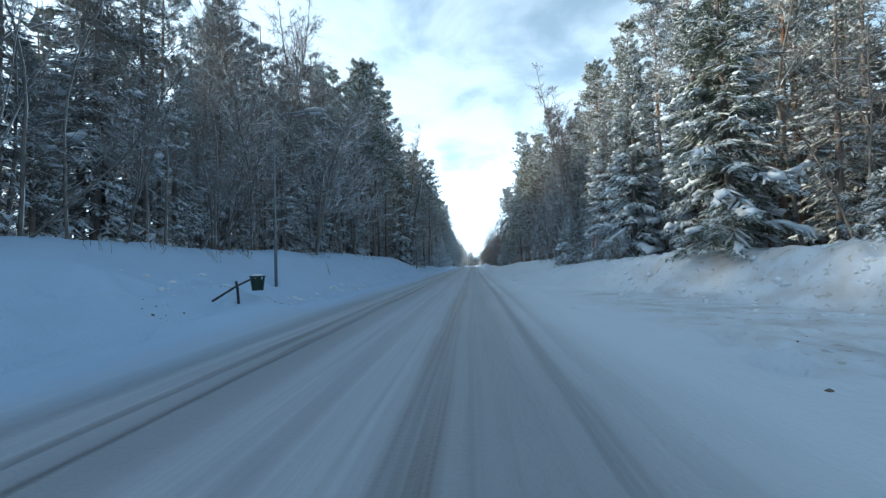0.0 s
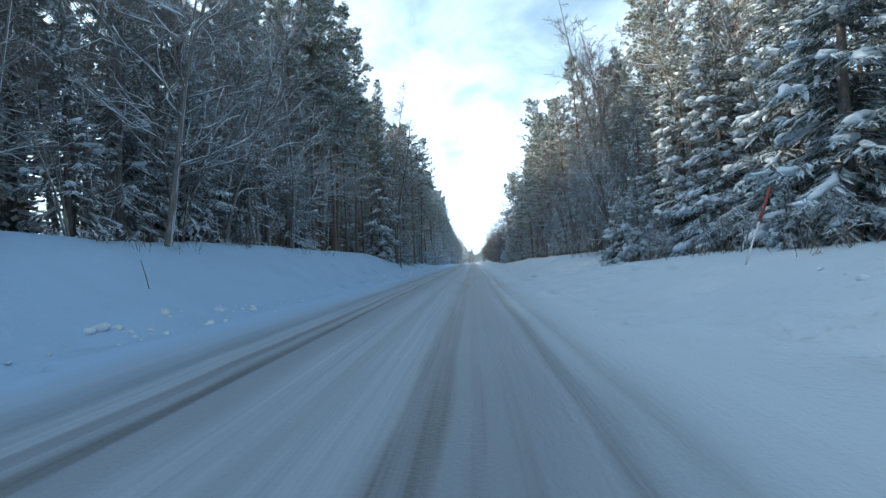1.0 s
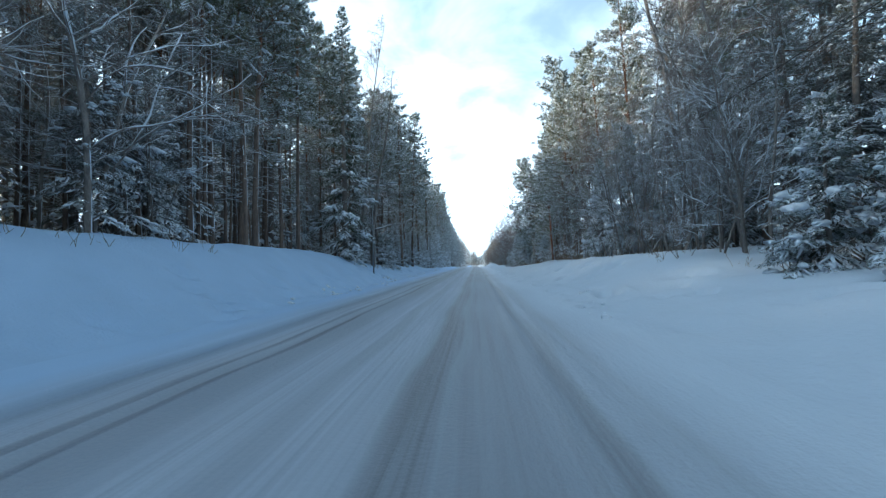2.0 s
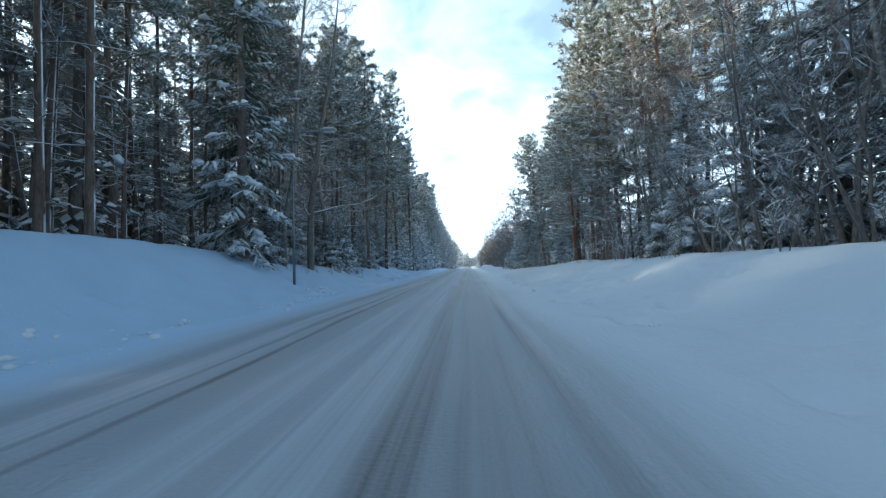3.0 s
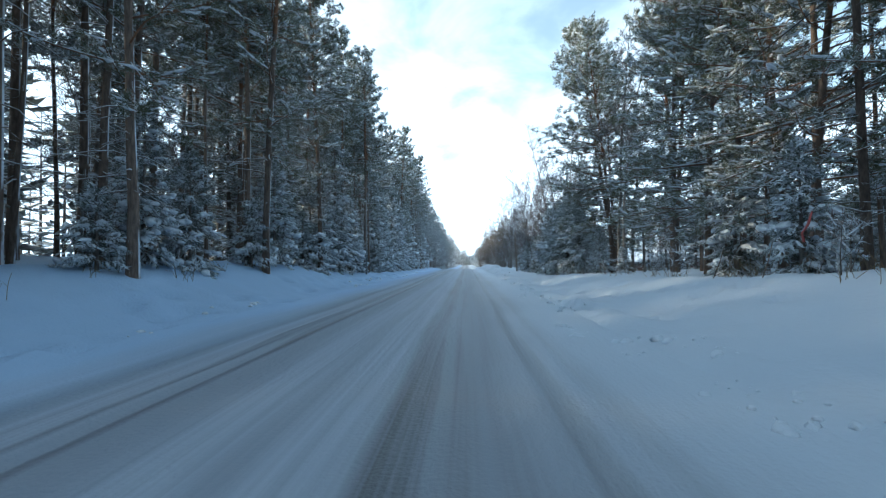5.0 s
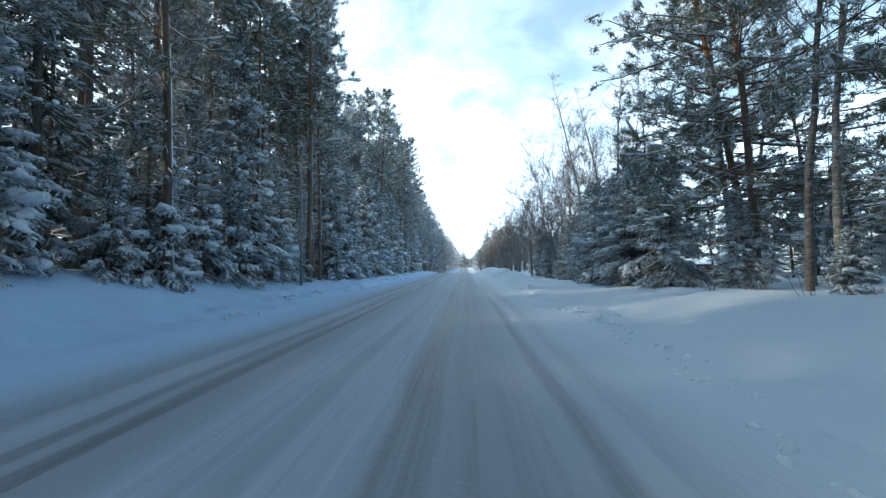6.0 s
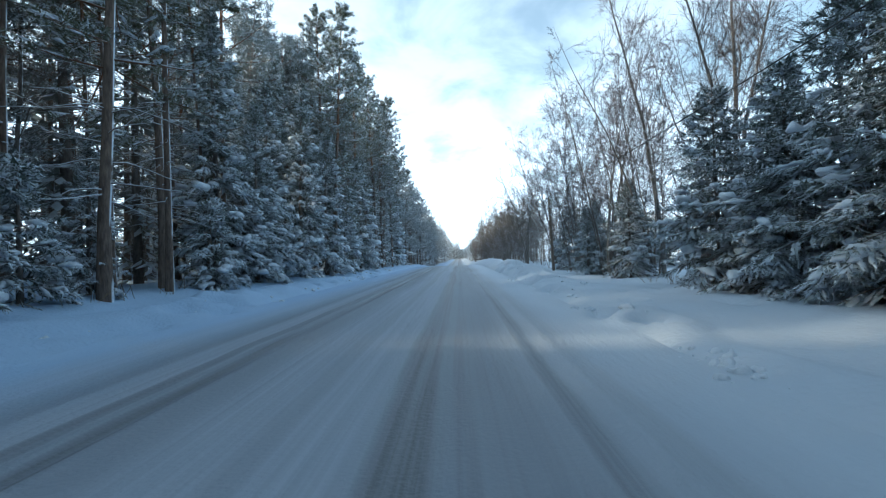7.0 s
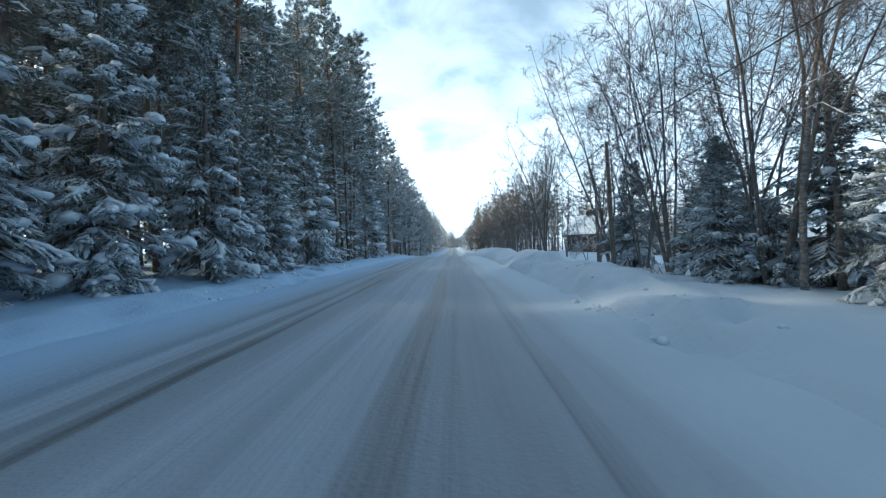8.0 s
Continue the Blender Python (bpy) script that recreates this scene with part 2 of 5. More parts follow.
def road_material():
    m, n, l, b = material("packed_road_snow", 0.62, 0.35)
    co, sep = n.new("ShaderNodeTexCoord"), n.new("ShaderNodeSeparateXYZ")
    l.new(co.outputs["Object"], sep.inputs[0])
    wob = noise_fac(n, l, 0.12, 0.0, 1.0, 3.0, (0.2, 1, 1))
    x = mathn(n, l, "ADD", sep.outputs[0], mathn(n, l, "MULTIPLY", mathn(n, l, "SUBTRACT", wob, 0.5), 0.5))
    total = None
    # worn wheel tracks: middle, half width, strength
    for mid, half, amount in ((-0.50, 0.30, 0.85), (-0.05, 0.14, 0.60), (0.95, 0.20, 0.95), (1.45, 0.22, 0.70), (-3.05, 0.14, 0.80), (-3.45, 0.12, 0.6), (-2.85, 0.6, 0.35), (-4.35, 0.42, 0.55), (0.50, 1.45, 0.50), (-1.55, 0.16, 0.22)):
        d = mathn(n, l, "DIVIDE", mathn(n, l, "ABSOLUTE", mathn(n, l, "SUBTRACT", x, mid)), half)
        g = mathn(n, l, "MULTIPLY", mathn(n, l, "SUBTRACT", 1.0, mathn(n, l, "POWER", d, 3.2), True), amount)
        total = g if total is None else mathn(n, l, "MAXIMUM", total, g)
    streak = mathn(n, l, "ADD", mathn(n, l, "MULTIPLY", noise_fac(n, l, 1.0, 0.30, 0.70, 6.0, (7.0, 0.09, 1)), 0.6), mathn(n, l, "MULTIPLY", noise_fac(n, l, 1.0, 0.35, 0.65, 4.0, (20.0, 0.16, 1)), 0.4))
    patch = noise_fac(n, l, 0.35, 0.25, 0.75, 4.0, (1.0, 0.3, 1))
    fac = mathn(n, l, "MULTIPLY", total, mathn(n, l, "ADD", 0.12, mathn(n, l, "ADD", mathn(n, l, "MULTIPLY", streak, 0.95), mathn(n, l, "MULTIPLY", patch, 0.5))), True)
    base = mixed(n, l, streak, (0.325, 0.365, 0.425), (0.445, 0.50, 0.57))
    col = mixed(n, l, fac, base, (0.125, 0.13, 0.14))
    shoulder = n.new("ShaderNodeMapRange")
    shoulder.inputs[1].default_value, shoulder.inputs[2].default_value = 2.6, 4.5
    l.new(mathn(n, l, "ADD", mathn(n, l, "ABSOLUTE", mathn(n, l, "ADD", x, 1.7)), mathn(n, l, "MULTIPLY", patch, 0.9)), shoulder.inputs[0])
    # shoulders match the verges: painted blue shade on the left, whiter on the right
    edge = mixed(n, l, mathn(n, l, "ADD", mathn(n, l, "MULTIPLY", x, 0.4), 1.0, True), VERGE_SHADE_BLUE, tuple(c * 0.975 for c in BANK_WHITE))
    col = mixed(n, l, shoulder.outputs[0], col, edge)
    l.new(col, b.inputs["Base Color"])
    rough = mathn(n, l, "SUBTRACT", 0.72, mathn(n, l, "MULTIPLY", fac, 0.22))
    l.new(rough, b.inputs["Roughness"])
    h = mathn(n, l, "ADD", noise_fac(n, l, 5.0, 0.2, 0.8, 6.0, (2.5, 0.5, 1)), noise_fac(n, l, 22.0, 0.2, 0.8, 4.0))
    bump(n, l, b, h, 0.35, 0.025)
    return m


M_ROAD = road_material()

# ---- mesh building ----


def mesh_of(name, parts, mat, smooth=False):
    """A mesh from (verts, tris) pairs."""
    parts = [p for p in parts if len(p[0])]
    off, vs, ts = 0, [], []
    for v, t in parts:
        vs.append(v)
        ts.append(t + off)
        off += len(v)
    v, t = np.concatenate(vs).astype(np.float32), np.concatenate(ts).astype(np.int32)
    me = bpy.data.meshes.new(name)
    me.vertices.add(len(v))
    me.vertices.foreach_set("co", v.ravel())
    me.loops.add(len(t) * 3)
    me.loops.foreach_set("vertex_index", t.ravel())
    me.polygons.add(len(t))
    me.polygons.foreach_set("loop_start", np.arange(len(t), dtype=np.int32) * 3)
    me.materials.append(mat)
    me.update(calc_edges=True)
    me.validate()
    if smooth:
        me.polygons.foreach_set("use_smooth", np.ones(len(me.polygons), dtype=bool))
    return me


def part(name, data, parent, label=""):
    """One mesh object under a thing or a part; data is a mesh."""
    ob = new(name, data)
    ob.parent = parent
    if label:
        tagged(ob, label)
    return ob


def unit(a):
    return a / (np.linalg.norm(a, axis=-1, keepdims=True) + 1e-9)


def tubes(P, R, sides=5, squash=1.0, cap=True):
    """Tapered tubes along N paths of k points; squash flattens them."""
    P = np.asarray(P, float)
    N, k, _ = P.shape
    R = np.broadcast_to(np.asarray(R, float), (N, k))
    T = np.empty_like(P)
    T[:, 1:-1] = P[:, 2:] - P[:, :-2] if k > 2 else 0
    T[:, 0], T[:, -1] = P[:, 1] - P[:, 0], P[:, -1] - P[:, -2]
    T = unit(T)
    main = unit(P[:, -1] - P[:, 0])
    ref = np.where(np.abs(main[:, 2:3]) > 0.9, np.array([[1.0, 0, 0]]), np.array([[0, 0, 1.0]]))[:, None, :]
    S = unit(np.cross(T, np.broadcast_to(ref, T.shape)))
    U = np.cross(S, T)
    a = np.arange(sides) * 2 * np.pi / sides
    V = P[:, :, None, :] + R[:, :, None, None] * (np.cos(a)[None, None, :, None] * S[:, :, None, :] + squash * np.sin(a)[None, None, :, None] * U[:, :, None, :])
    idx = np.arange(N * k * sides).reshape(N, k, sides)
    a0, a1 = idx[:, :-1], idx[:, 1:]
    b0, b1 = np.roll(a0, -1, 2), np.roll(a1, -1, 2)
    tris = [np.stack([a0, b0, b1], -1).reshape(-1, 3), np.stack([a0, b1, a1], -1).reshape(-1, 3)]
    if cap:
        for e, flip in ((0, True), (k - 1, False)):
            ring = idx[:, e]
            for j in range(1, sides - 1):
                f = [ring[:, 0], ring[:, j], ring[:, j + 1]]
                tris.append(np.stack(f[::-1] if flip else f, -1))
    return V.reshape(-1, 3), np.concatenate(tris)


def grow(rng, start, way, length, k, droop=0.0, lift=0.0, wobble=0.06):
    """N bending paths of k points: droop bends them down at first, lift raises their ends."""
    N = len(start)
    P, d = np.empty((N, k, 3)), unit(way)
    P[:, 0] = start
    step = (np.asarray(length) / (k - 1))[:, None]
    for i in range(1, k):
        s = i / (k - 1)
        P[:, i] = P[:, i - 1] + d * step
        d = d + rng.normal(0, wobble, (N, 3))
        d[:, 2] += (-np.asarray(droop) * (1 - s) + np.asarray(lift) * s) * 2 / (k - 1)
        d = unit(d)
    return P


def along(P, s, which):
    """Points and tangents at fractions s on the paths numbered which."""
    k = P.shape[1]
    f = np.clip(s, 0, 0.999) * (k - 1)
    i = f.astype(int)
    u = (f - i)[:, None]
    a, b = P[which, i], P[which, i + 1]
    return a * (1 - u) + b * u, unit(b - a)


def fronds(base, way, side, length, width, sag=0.4):
    """Needle sprays: folded blades, ridge up."""
    N = len(base)
    tip = base + way * length[:, None]
    mid = base + way * (length * 0.42)[:, None]
    low = np.array([0, 0, 1.0]) * (width * sag)[:, None]
    lft, rgt = mid + side * width[:, None] - low, mid - side * width[:, None] - low
    tip = tip - low * 0.5
    V = np.stack([base, lft, tip, rgt], 1).reshape(-1, 3)
    o = np.arange(N)[:, None] * 4
    return V, np.concatenate([o + [[0, 2, 1]], o + [[0, 3, 2]]]).reshape(-1, 3)


def spikes(rng, centre, way, n, length, half):
    """Tufts of n needles round each centre."""
    M = len(centre)
    d = unit(rng.normal(0, 1, (M, n, 3)) * 0.75 + way[:, None, :] * 0.55 + np.array([0, 0, 0.25]))
    s = unit(np.cross(d, rng.normal(0, 1, (M, n, 3))))
    ln = length * rng.uniform(0.7, 1.2, (M, n, 1))
    c = centre[:, None, :] + rng.normal(0, length * 0.25, (M, n, 3))
    V = np.stack([c - s * half, c + s * half, c + d * ln], 2).reshape(-1, 3)
    return V, np.arange(M * n * 3).reshape(-1, 3)


def lumps(rng, centre, way, length, radius, k=4, sides=6, squash=0.6):
    """Soft pillows of snow lying along a direction."""
    N = len(centre)
    s = np.linspace(-0.5, 0.5, k)
    P = centre[:, None, :] + way[:, None, :] * (s[None, :, None] * np.asarray(length)[:, None, None])
    prof = np.sqrt(np.clip(1 - (2 * s) ** 2 * 0.93, 0, 1))
    R = np.asarray(radius)[:, None] * prof[None] * rng.uniform(0.75, 1.2, (N, k))
    P = P + rng.normal(0, 0.12, P.shape) * np.asarray(radius)[:, None, None]
    return tubes(P, R, sides, squash)


# ---- trees ----


def spruce(seed, H, R, step, twigs, snow, fine=5, low=0.05, pad=1.0):
    """Parts of a spruce: trunk, needle crown, snow. fine: needle sprigs on each twig, 0 for far trees; pad: how thick the snow lies."""
    rng = np.random.default_rng(seed)
    trunk = grow(rng, np.zeros((1, 3)), np.array([[0, 0, 1.0]]), np.array([H]), 9, wobble=0.006)
    tr = np.linspace(0.011 * H + 0.03, 0.01, 9)
    zs, z = [], low * H
    while z < H * 0.985:
        h = z / H
        n = int(rng.integers(4, 7)) if h < 0.9 else 4
        zs += [z + rng.normal(0, step * 0.22) for _ in range(n)]
        z += step * (1.0 - 0.45 * h)
    zs = np.clip(np.array(zs), 0.15, H * 0.985)
    N, h = len(zs), np.clip(np.array(zs) / H, 0, 1)
    az = rng.uniform(0, 2 * np.pi, N)
    el = np.radians(-14 + 48 * h ** 1.5 + rng.normal(0, 7, N))
    L = (R * (1 - h) ** 0.78 * (0.72 + 0.28 * np.clip(h / 0.15, 0, 1)) + 0.12) * rng.uniform(0.66, 1.10, N)
    way = np.stack([np.cos(az) * np.cos(el), np.sin(az) * np.cos(el), np.sin(el)], 1)
    st, _ = along(trunk, h, np.zeros(N, int))
    kb = 6 if fine else 3
    B = grow(rng, st, way, L, kb, 0.75 * (1 - h), 0.30, 0.05)
    bark = [tubes(trunk, tr[None], 9, cap=False), tubes(B, (0.006 + 0.008 * L)[:, None] * np.linspace(1, 0.2, kb)[None], 3, cap=False)]
    m = np.maximum(3, (twigs * np.clip(L / R, 0.3, 1.1)).astype(int))
    w = np.repeat(np.arange(N), m)
    s = np.concatenate([np.linspace(0.16, 0.97, q) for q in m]) + rng.normal(0, 0.03, len(w))
    pos, tan = along(B, s, w)
    side = unit(np.cross(tan, np.array([0, 0, 1.0])))
    green, white = [], []
    Lw = L[w]
    up = np.array([0, 0, 1.0])
    laden = rng.random(N) < snow + 0.1
    for sg in (-1, 1):
        a = np.radians(rng.uniform(32, 62, len(w)))[:, None]
        d = unit(tan * np.cos(a) + sg * side * np.sin(a) - 0.28 * up + rng.normal(0, 0.12, tan.shape))
        ln = np.clip(Lw * 0.38 * (1.1 - s) * rng.uniform(0.7, 1.25, len(w)) + 0.12, 0.12, 0.75)
        green.append(fronds(pos, d, unit(np.cross(d, up)), ln, np.clip(ln * (0.09 if fine > 3 else 0.17 if fine else 0.28), 0.02, 0.16)))
        if fine:
            f = np.repeat(np.arange(len(w)), fine)
            q = pos[f] + d[f] * (ln[f] * rng.uniform(0.05, 0.95, len(f)))[:, None]
            e = unit(d[f] * 0.75 + rng.normal(0, 0.55, q.shape) - 0.35 * up)
            r = unit(np.cross(e, rng.normal(0, 1, q.shape))) * 0.015
            V = np.stack([q - r, q + r, q + e * rng.uniform(0.07, 0.19, (len(f), 1))], 1).reshape(-1, 3)
            green.append((V, np.arange(len(V)).reshape(-1, 3)))
            pk = np.where(laden[w] & (rng.random(len(w)) < (0.42 if fine > 4 else 0.25)) & (s > 0.35))[0]
            u = np.linspace(0.1, 1.0, 4)[None, :, None]
            P = pos[pk][:, None] + d[pk][:, None] * (u * ln[pk][:, None, None]) + up * 0.02 - up * 0.10 * u * u * ln[pk][:, None, None]
            P = P + rng.normal(0, 0.012, P.shape)
            rr = np.clip(0.02 + 0.06 * ln[pk], 0.022, 0.062)[:, None] * rng.uniform(0.6, 1.35, (len(pk), 4)) * np.array([[0.6, 1.0, 1.05, 0.35]])
            white.append(tubes(P, rr, 5, 0.55))
    te, tt = B[:, -1], unit(B[:, -1] - B[:, -2])
    green.append(fronds(te - tt * 0.1, tt, unit(np.cross(tt, up)), np.full(N, 0.3), np.full(N, 0.05)))
    pk = np.where(laden)[0]
    kk = 9 if fine else 3
    s0 = rng.uniform(0.30, 0.80, len(pk))
    s1 = np.where(rng.random(len(pk)) < 0.8, rng.uniform(0.9, 1.0, len(pk)), rng.uniform(0.6, 0.85, len(pk)))
    u = np.linspace(0, 1, kk)
    f = (s0[:, None] + (s1 - s0)[:, None] * u[None])
    P = np.stack([along(B, f[:, j], pk)[0] for j in range(kk)], 1)
    rad = np.clip(0.05 + 0.075 * L[pk], 0.05, 0.22) * pad * rng.uniform(0.25, 1.3, len(pk)) * (0.75 + 0.25 * (s1 - s0))
    prof = np.sqrt(np.clip(1 - (2 * u - 1) ** 2 * 0.95, 0, 1)) * (0.35 + 0.85 * u)
    rr = rad[:, None] * prof[None] * rng.uniform(0.4, 1.45, (len(pk), kk))
    P = P + up * (rr * 0.30 + 0.02)[:, :, None] + rng.normal(0, 0.5, P.shape) * rr[:, :, None] * np.array([1, 1, 0.3])
    white.append(tubes(P, rr, 7 if fine else 4, 0.62))
    return [("trunk", mesh_of("trunk", bark, M_GREYBARK, True)), ("crown", mesh_of("crown", green, M_FROST if fine <= 4 else M_LADEN if pad > 1 else M_SPRUCE)), ("lying_snow", mesh_of("lying_snow", white, M_TREESNOW, True))]


def pine(seed, H, bare, R, limbs, tuft, needles, snow, dead=14, thick=1.0, lean=0.0):
    """Parts of a pine: trunk with limbs, upper trunk, needle crown, snow."""
    rng = np.random.default_rng(seed)
    trunk = grow(rng, np.zeros((1, 3)), np.array([[lean, 0, 1.0]]), np.array([H]), 11, wobble=0.012)
    tr = (np.linspace(1, 0.12, 11) ** 0.8 * (0.0056 * H + 0.035) * thick)
    tr[0] *= 1.25
    h = np.sort(bare + (1 - bare) * rng.random(limbs) ** 0.9 * 0.99)
    az = np.arange(limbs) * 2.4 + rng.normal(0, 0.5, limbs)
    q = (h - bare) / (1 - bare)
    L = R * (0.45 + 0.75 * np.sin(np.pi * np.clip(0.18 + 0.72 * q, 0, 1))) * rng.uniform(0.5, 1.1, limbs) * (1.05 - 0.55 * q)
    el = np.radians(-8 + 50 * q + rng.normal(0, 12, limbs))
    way = np.stack([np.cos(az) * np.cos(el), np.sin(az) * np.cos(el), np.sin(el)], 1)
    st, _ = along(trunk, h, np.zeros(limbs, int))
    B = grow(rng, st, way, L, 6, 0.22, 0.4, 0.10)
    w = np.repeat(np.arange(limbs), 6)
    s = np.tile(np.linspace(0.22, 0.96, 6), limbs) + rng.normal(0, 0.05, len(w))
    p, t = along(B, s, w)
    side = unit(np.cross(t, np.array([0, 0, 1.0]))) * np.where(np.arange(len(w)) % 2, 1, -1)[:, None]
    d = unit(t * 0.7 + side * 0.75 + np.array([0, 0, 0.12]) + rng.normal(0, 0.2, t.shape))
    kc = 3 if needles >= 12 else 2
    C = grow(rng, p, d, L[w] * rng.uniform(0.22, 0.42, len(w)) * (1.15 - 0.5 * s), 4, 0.05, 0.3, 0.1)
    z = rng.uniform(0.12, bare, dead) if dead else np.zeros(0)
    dead_p, _ = along(trunk, z, np.zeros(dead, int))
    da = rng.uniform(0, 2 * np.pi, dead)
    D = grow(rng, dead_p, np.stack([np.cos(da), np.sin(da), rng.uniform(-0.35, 0.2, dead)], 1), rng.uniform(0.4, 1.0, dead) * R * 0.8, 5, 0.3, 0.1, 0.12)
    limb_tubes = [tubes(B, (0.009 + 0.0085 * L)[:, None] * np.linspace(1, 0.25, 6)[None], 4 if needles >= 12 else 3, cap=False), tubes(C[:, [0, 2, 3]] if kc > 2 else C[:, [0, 3]], np.linspace(0.012, 0.004, kc)[None], 3, cap=False)]
    dead_tubes = [tubes(D, np.linspace(0.018, 0.004, 5)[None], 3, cap=False)] if dead else []
    e = np.concatenate([np.repeat(np.arange(len(C)), tuft), np.repeat(np.arange(limbs), 2) + len(C)])
    allp = np.concatenate([C, B[:, [2, 3, 4, 5]]])
    c, t2 = along(allp, rng.uniform(0.3, 1.0, len(e)), e)
    c = c + rng.normal(0, 0.07, c.shape)
    size = 0.165 if needles >= 12 else 0.27
    green = [spikes(rng, c, t2, needles, size, 0.014 if needles >= 12 else 0.026)]
    pk = np.where(rng.random(len(c)) < snow)[0]
    white = [lumps(rng, c[pk] + np.array([0, 0, 0.07]), unit(t2[pk] * np.array([1, 1, 0.4]) + 0.01), rng.uniform(0.2, 0.6, len(pk)), rng.uniform(0.04, 0.12, len(pk)), 3, 5, 0.4)]
    pk = np.where(rng.random(len(C)) < snow * 1.3)[0]   # a strip along the twigs that are laden whole
    cr = np.array([[0.02, 0.055, 0.065, 0.02]]) * rng.uniform(0.6, 1.5, (len(pk), 1))
    white.append(tubes(C[pk] + np.array([0, 0, 0.05]), cr, 5, 0.5))
    pk = np.where(rng.random(limbs) < snow * 3.0)[0]
    cr = (0.008 + 0.009 * L[pk])[:, None] * np.linspace(1, 0.5, 6)[None] * rng.uniform(0.7, 1.3, (len(pk), 6))
    white.append(tubes(B[pk] + np.array([0, 0, 1.0]) * (cr * 0.9)[:, :, None], cr, 4, 0.7))
    if dead:
        pk = np.where(rng.random(dead) < 0.6)[0]
        white.append(tubes(D[pk] + np.array([0, 0, 0.015]), np.linspace(0.020, 0.008, 5)[None], 4, 0.8))
    cut = 6
    return [("trunk", mesh_of("trunk", [tubes(trunk[:, :cut], tr[None, :cut], 10, cap=False)] + dead_tubes, M_PINEBARK, True)),
            ("upper_trunk", mesh_of("upper_trunk", [tubes(trunk[:, cut - 1:], tr[None, cut - 1:] * 0.998, 8, cap=False)] + limb_tubes, M_REDBARK, True)),
            ("crown", mesh_of("crown", green, M_PINE if needles >= 12 else M_FROST)), ("lying_snow", mesh_of("lying_snow", white, M_TREESNOW, True))]


def bare_tree(seed, H, stems=1, spread=0.3, n1=26, n2=6, n3=4, n4=0, lean=0.0, first=0.25, up=0.8, reach=0.36, thick=1.0, droop=0.1, bark=None, twig=None, snow=0.0, curl=None):
    """Parts of a leafless tree: trunk and limbs, twigs, snow."""
    rng, up_z = np.random.default_rng(seed), np.array([0, 0, 1.0])
    hs = H * rng.uniform(0.75, 1.0, stems)
    hs[0] = H
    a = rng.uniform(0, 2 * np.pi, stems)
    out = spread * rng.uniform(0.3, 1.0, stems) * (stems > 1)
    way = np.stack([np.cos(a) * out + lean, np.sin(a) * out, np.ones(stems)], 1)
    base = np.stack([np.cos(a) * 0.15 * (stems > 1), np.sin(a) * 0.15 * (stems > 1), np.zeros(stems)], 1)
    T = grow(rng, base, way, hs, 10, 0.0, 0.12, 0.07)
    tr = (np.linspace(1, 0.06, 10) ** 0.9)[None] * (0.0075 * hs + 0.012)[:, None] * thick
    w1 = np.repeat(np.arange(stems), n1)
    s1 = first + (0.98 - first) * rng.random(len(w1)) ** 0.85
    p, t = along(T, s1, w1)
    a = rng.uniform(0, 2 * np.pi, len(w1))
    d = unit(np.stack([np.cos(a), np.sin(a), rng.uniform(up * 0.4, up * 1.4, len(w1))], 1) + t * 0.25 * min(1.0, up))
    L1 = hs[w1] * reach * (1.12 - s1) * rng.uniform(0.55, 1.2, len(w1)) + 0.25
    B = grow(rng, p, d, L1, 9, droop, droop * 0.5 if curl is None else curl, 0.17)
    w2 = np.repeat(np.arange(len(B)), n2)
    s2 = rng.uniform(0.22, 0.98, len(w2))
    p, t = along(B, s2, w2)
    d = unit(t * 0.95 + rng.normal(0, 0.42, t.shape) + np.array([0, 0, 0.12]))
    L2 = L1[w2] * rng.uniform(0.25, 0.5, len(w2)) * (1.2 - 0.6 * s2)
    C = grow(rng, p, d, L2, 4, droop, 0.0, 0.24)
    w3 = np.repeat(np.arange(len(C)), n3)
    p, t = along(C, rng.uniform(0.15, 1.0, len(w3)), w3)
    d = unit(t * 0.95 + rng.normal(0, 0.38, t.shape))
    L3 = np.clip(L2[w3] * rng.uniform(0.3, 0.7, len(w3)), 0.12, 0.9)
    D = grow(rng, p, d, L3, 2, droop * 2, 0.0, 0.12)
    r1 = (0.005 + 0.0065 * L1)[:, None] * np.linspace(1, 0.22, 9)[None] * thick
    big = [tubes(T, tr, 8, cap=False), tubes(B, r1, 4, cap=False)]
    small = [tubes(C, np.linspace(0.008, 0.0035, 4)[None] * (0.5 + 0.4 * thick), 3, cap=False), tubes(D, np.linspace(0.0055, 0.0028, 2)[None], 3, cap=False)]
    if n4:
        w4 = np.repeat(np.arange(len(D)), n4)
        p, t = along(D, rng.uniform(0.2, 1.0, len(w4)), w4)
        d = unit(t * 0.8 + rng.normal(0, 0.45, t.shape) + np.array([0, 0, -droop]))
        small.append(tubes(grow(rng, p, d, rng.uniform(0.15, 0.4, len(w4)), 2), np.array([[0.004, 0.0025]]), 3, cap=False))
    made = [("trunk", mesh_of("trunk", big, bark or M_ALDER, True)), ("crown", mesh_of("crown", small, twig or M_TWIG, True))]
    if snow:
        pk = np.where((rng.random(len(B)) < snow) & (np.abs(unit(B[:, -1] - B[:, 0])[:, 2]) < 0.9))[0]
        s0, s1 = rng.uniform(0.0, 0.4, len(pk)), rng.uniform(0.6, 1.0, len(pk))
        f = s0[:, None] + (s1 - s0)[:, None] * np.linspace(0, 1, 8)[None]
        P = np.stack([along(B, f[:, j], pk)[0] for j in range(8)], 1)
        rb = (0.005 + 0.0065 * L1[pk])[:, None] * (1 - 0.78 * f) * thick
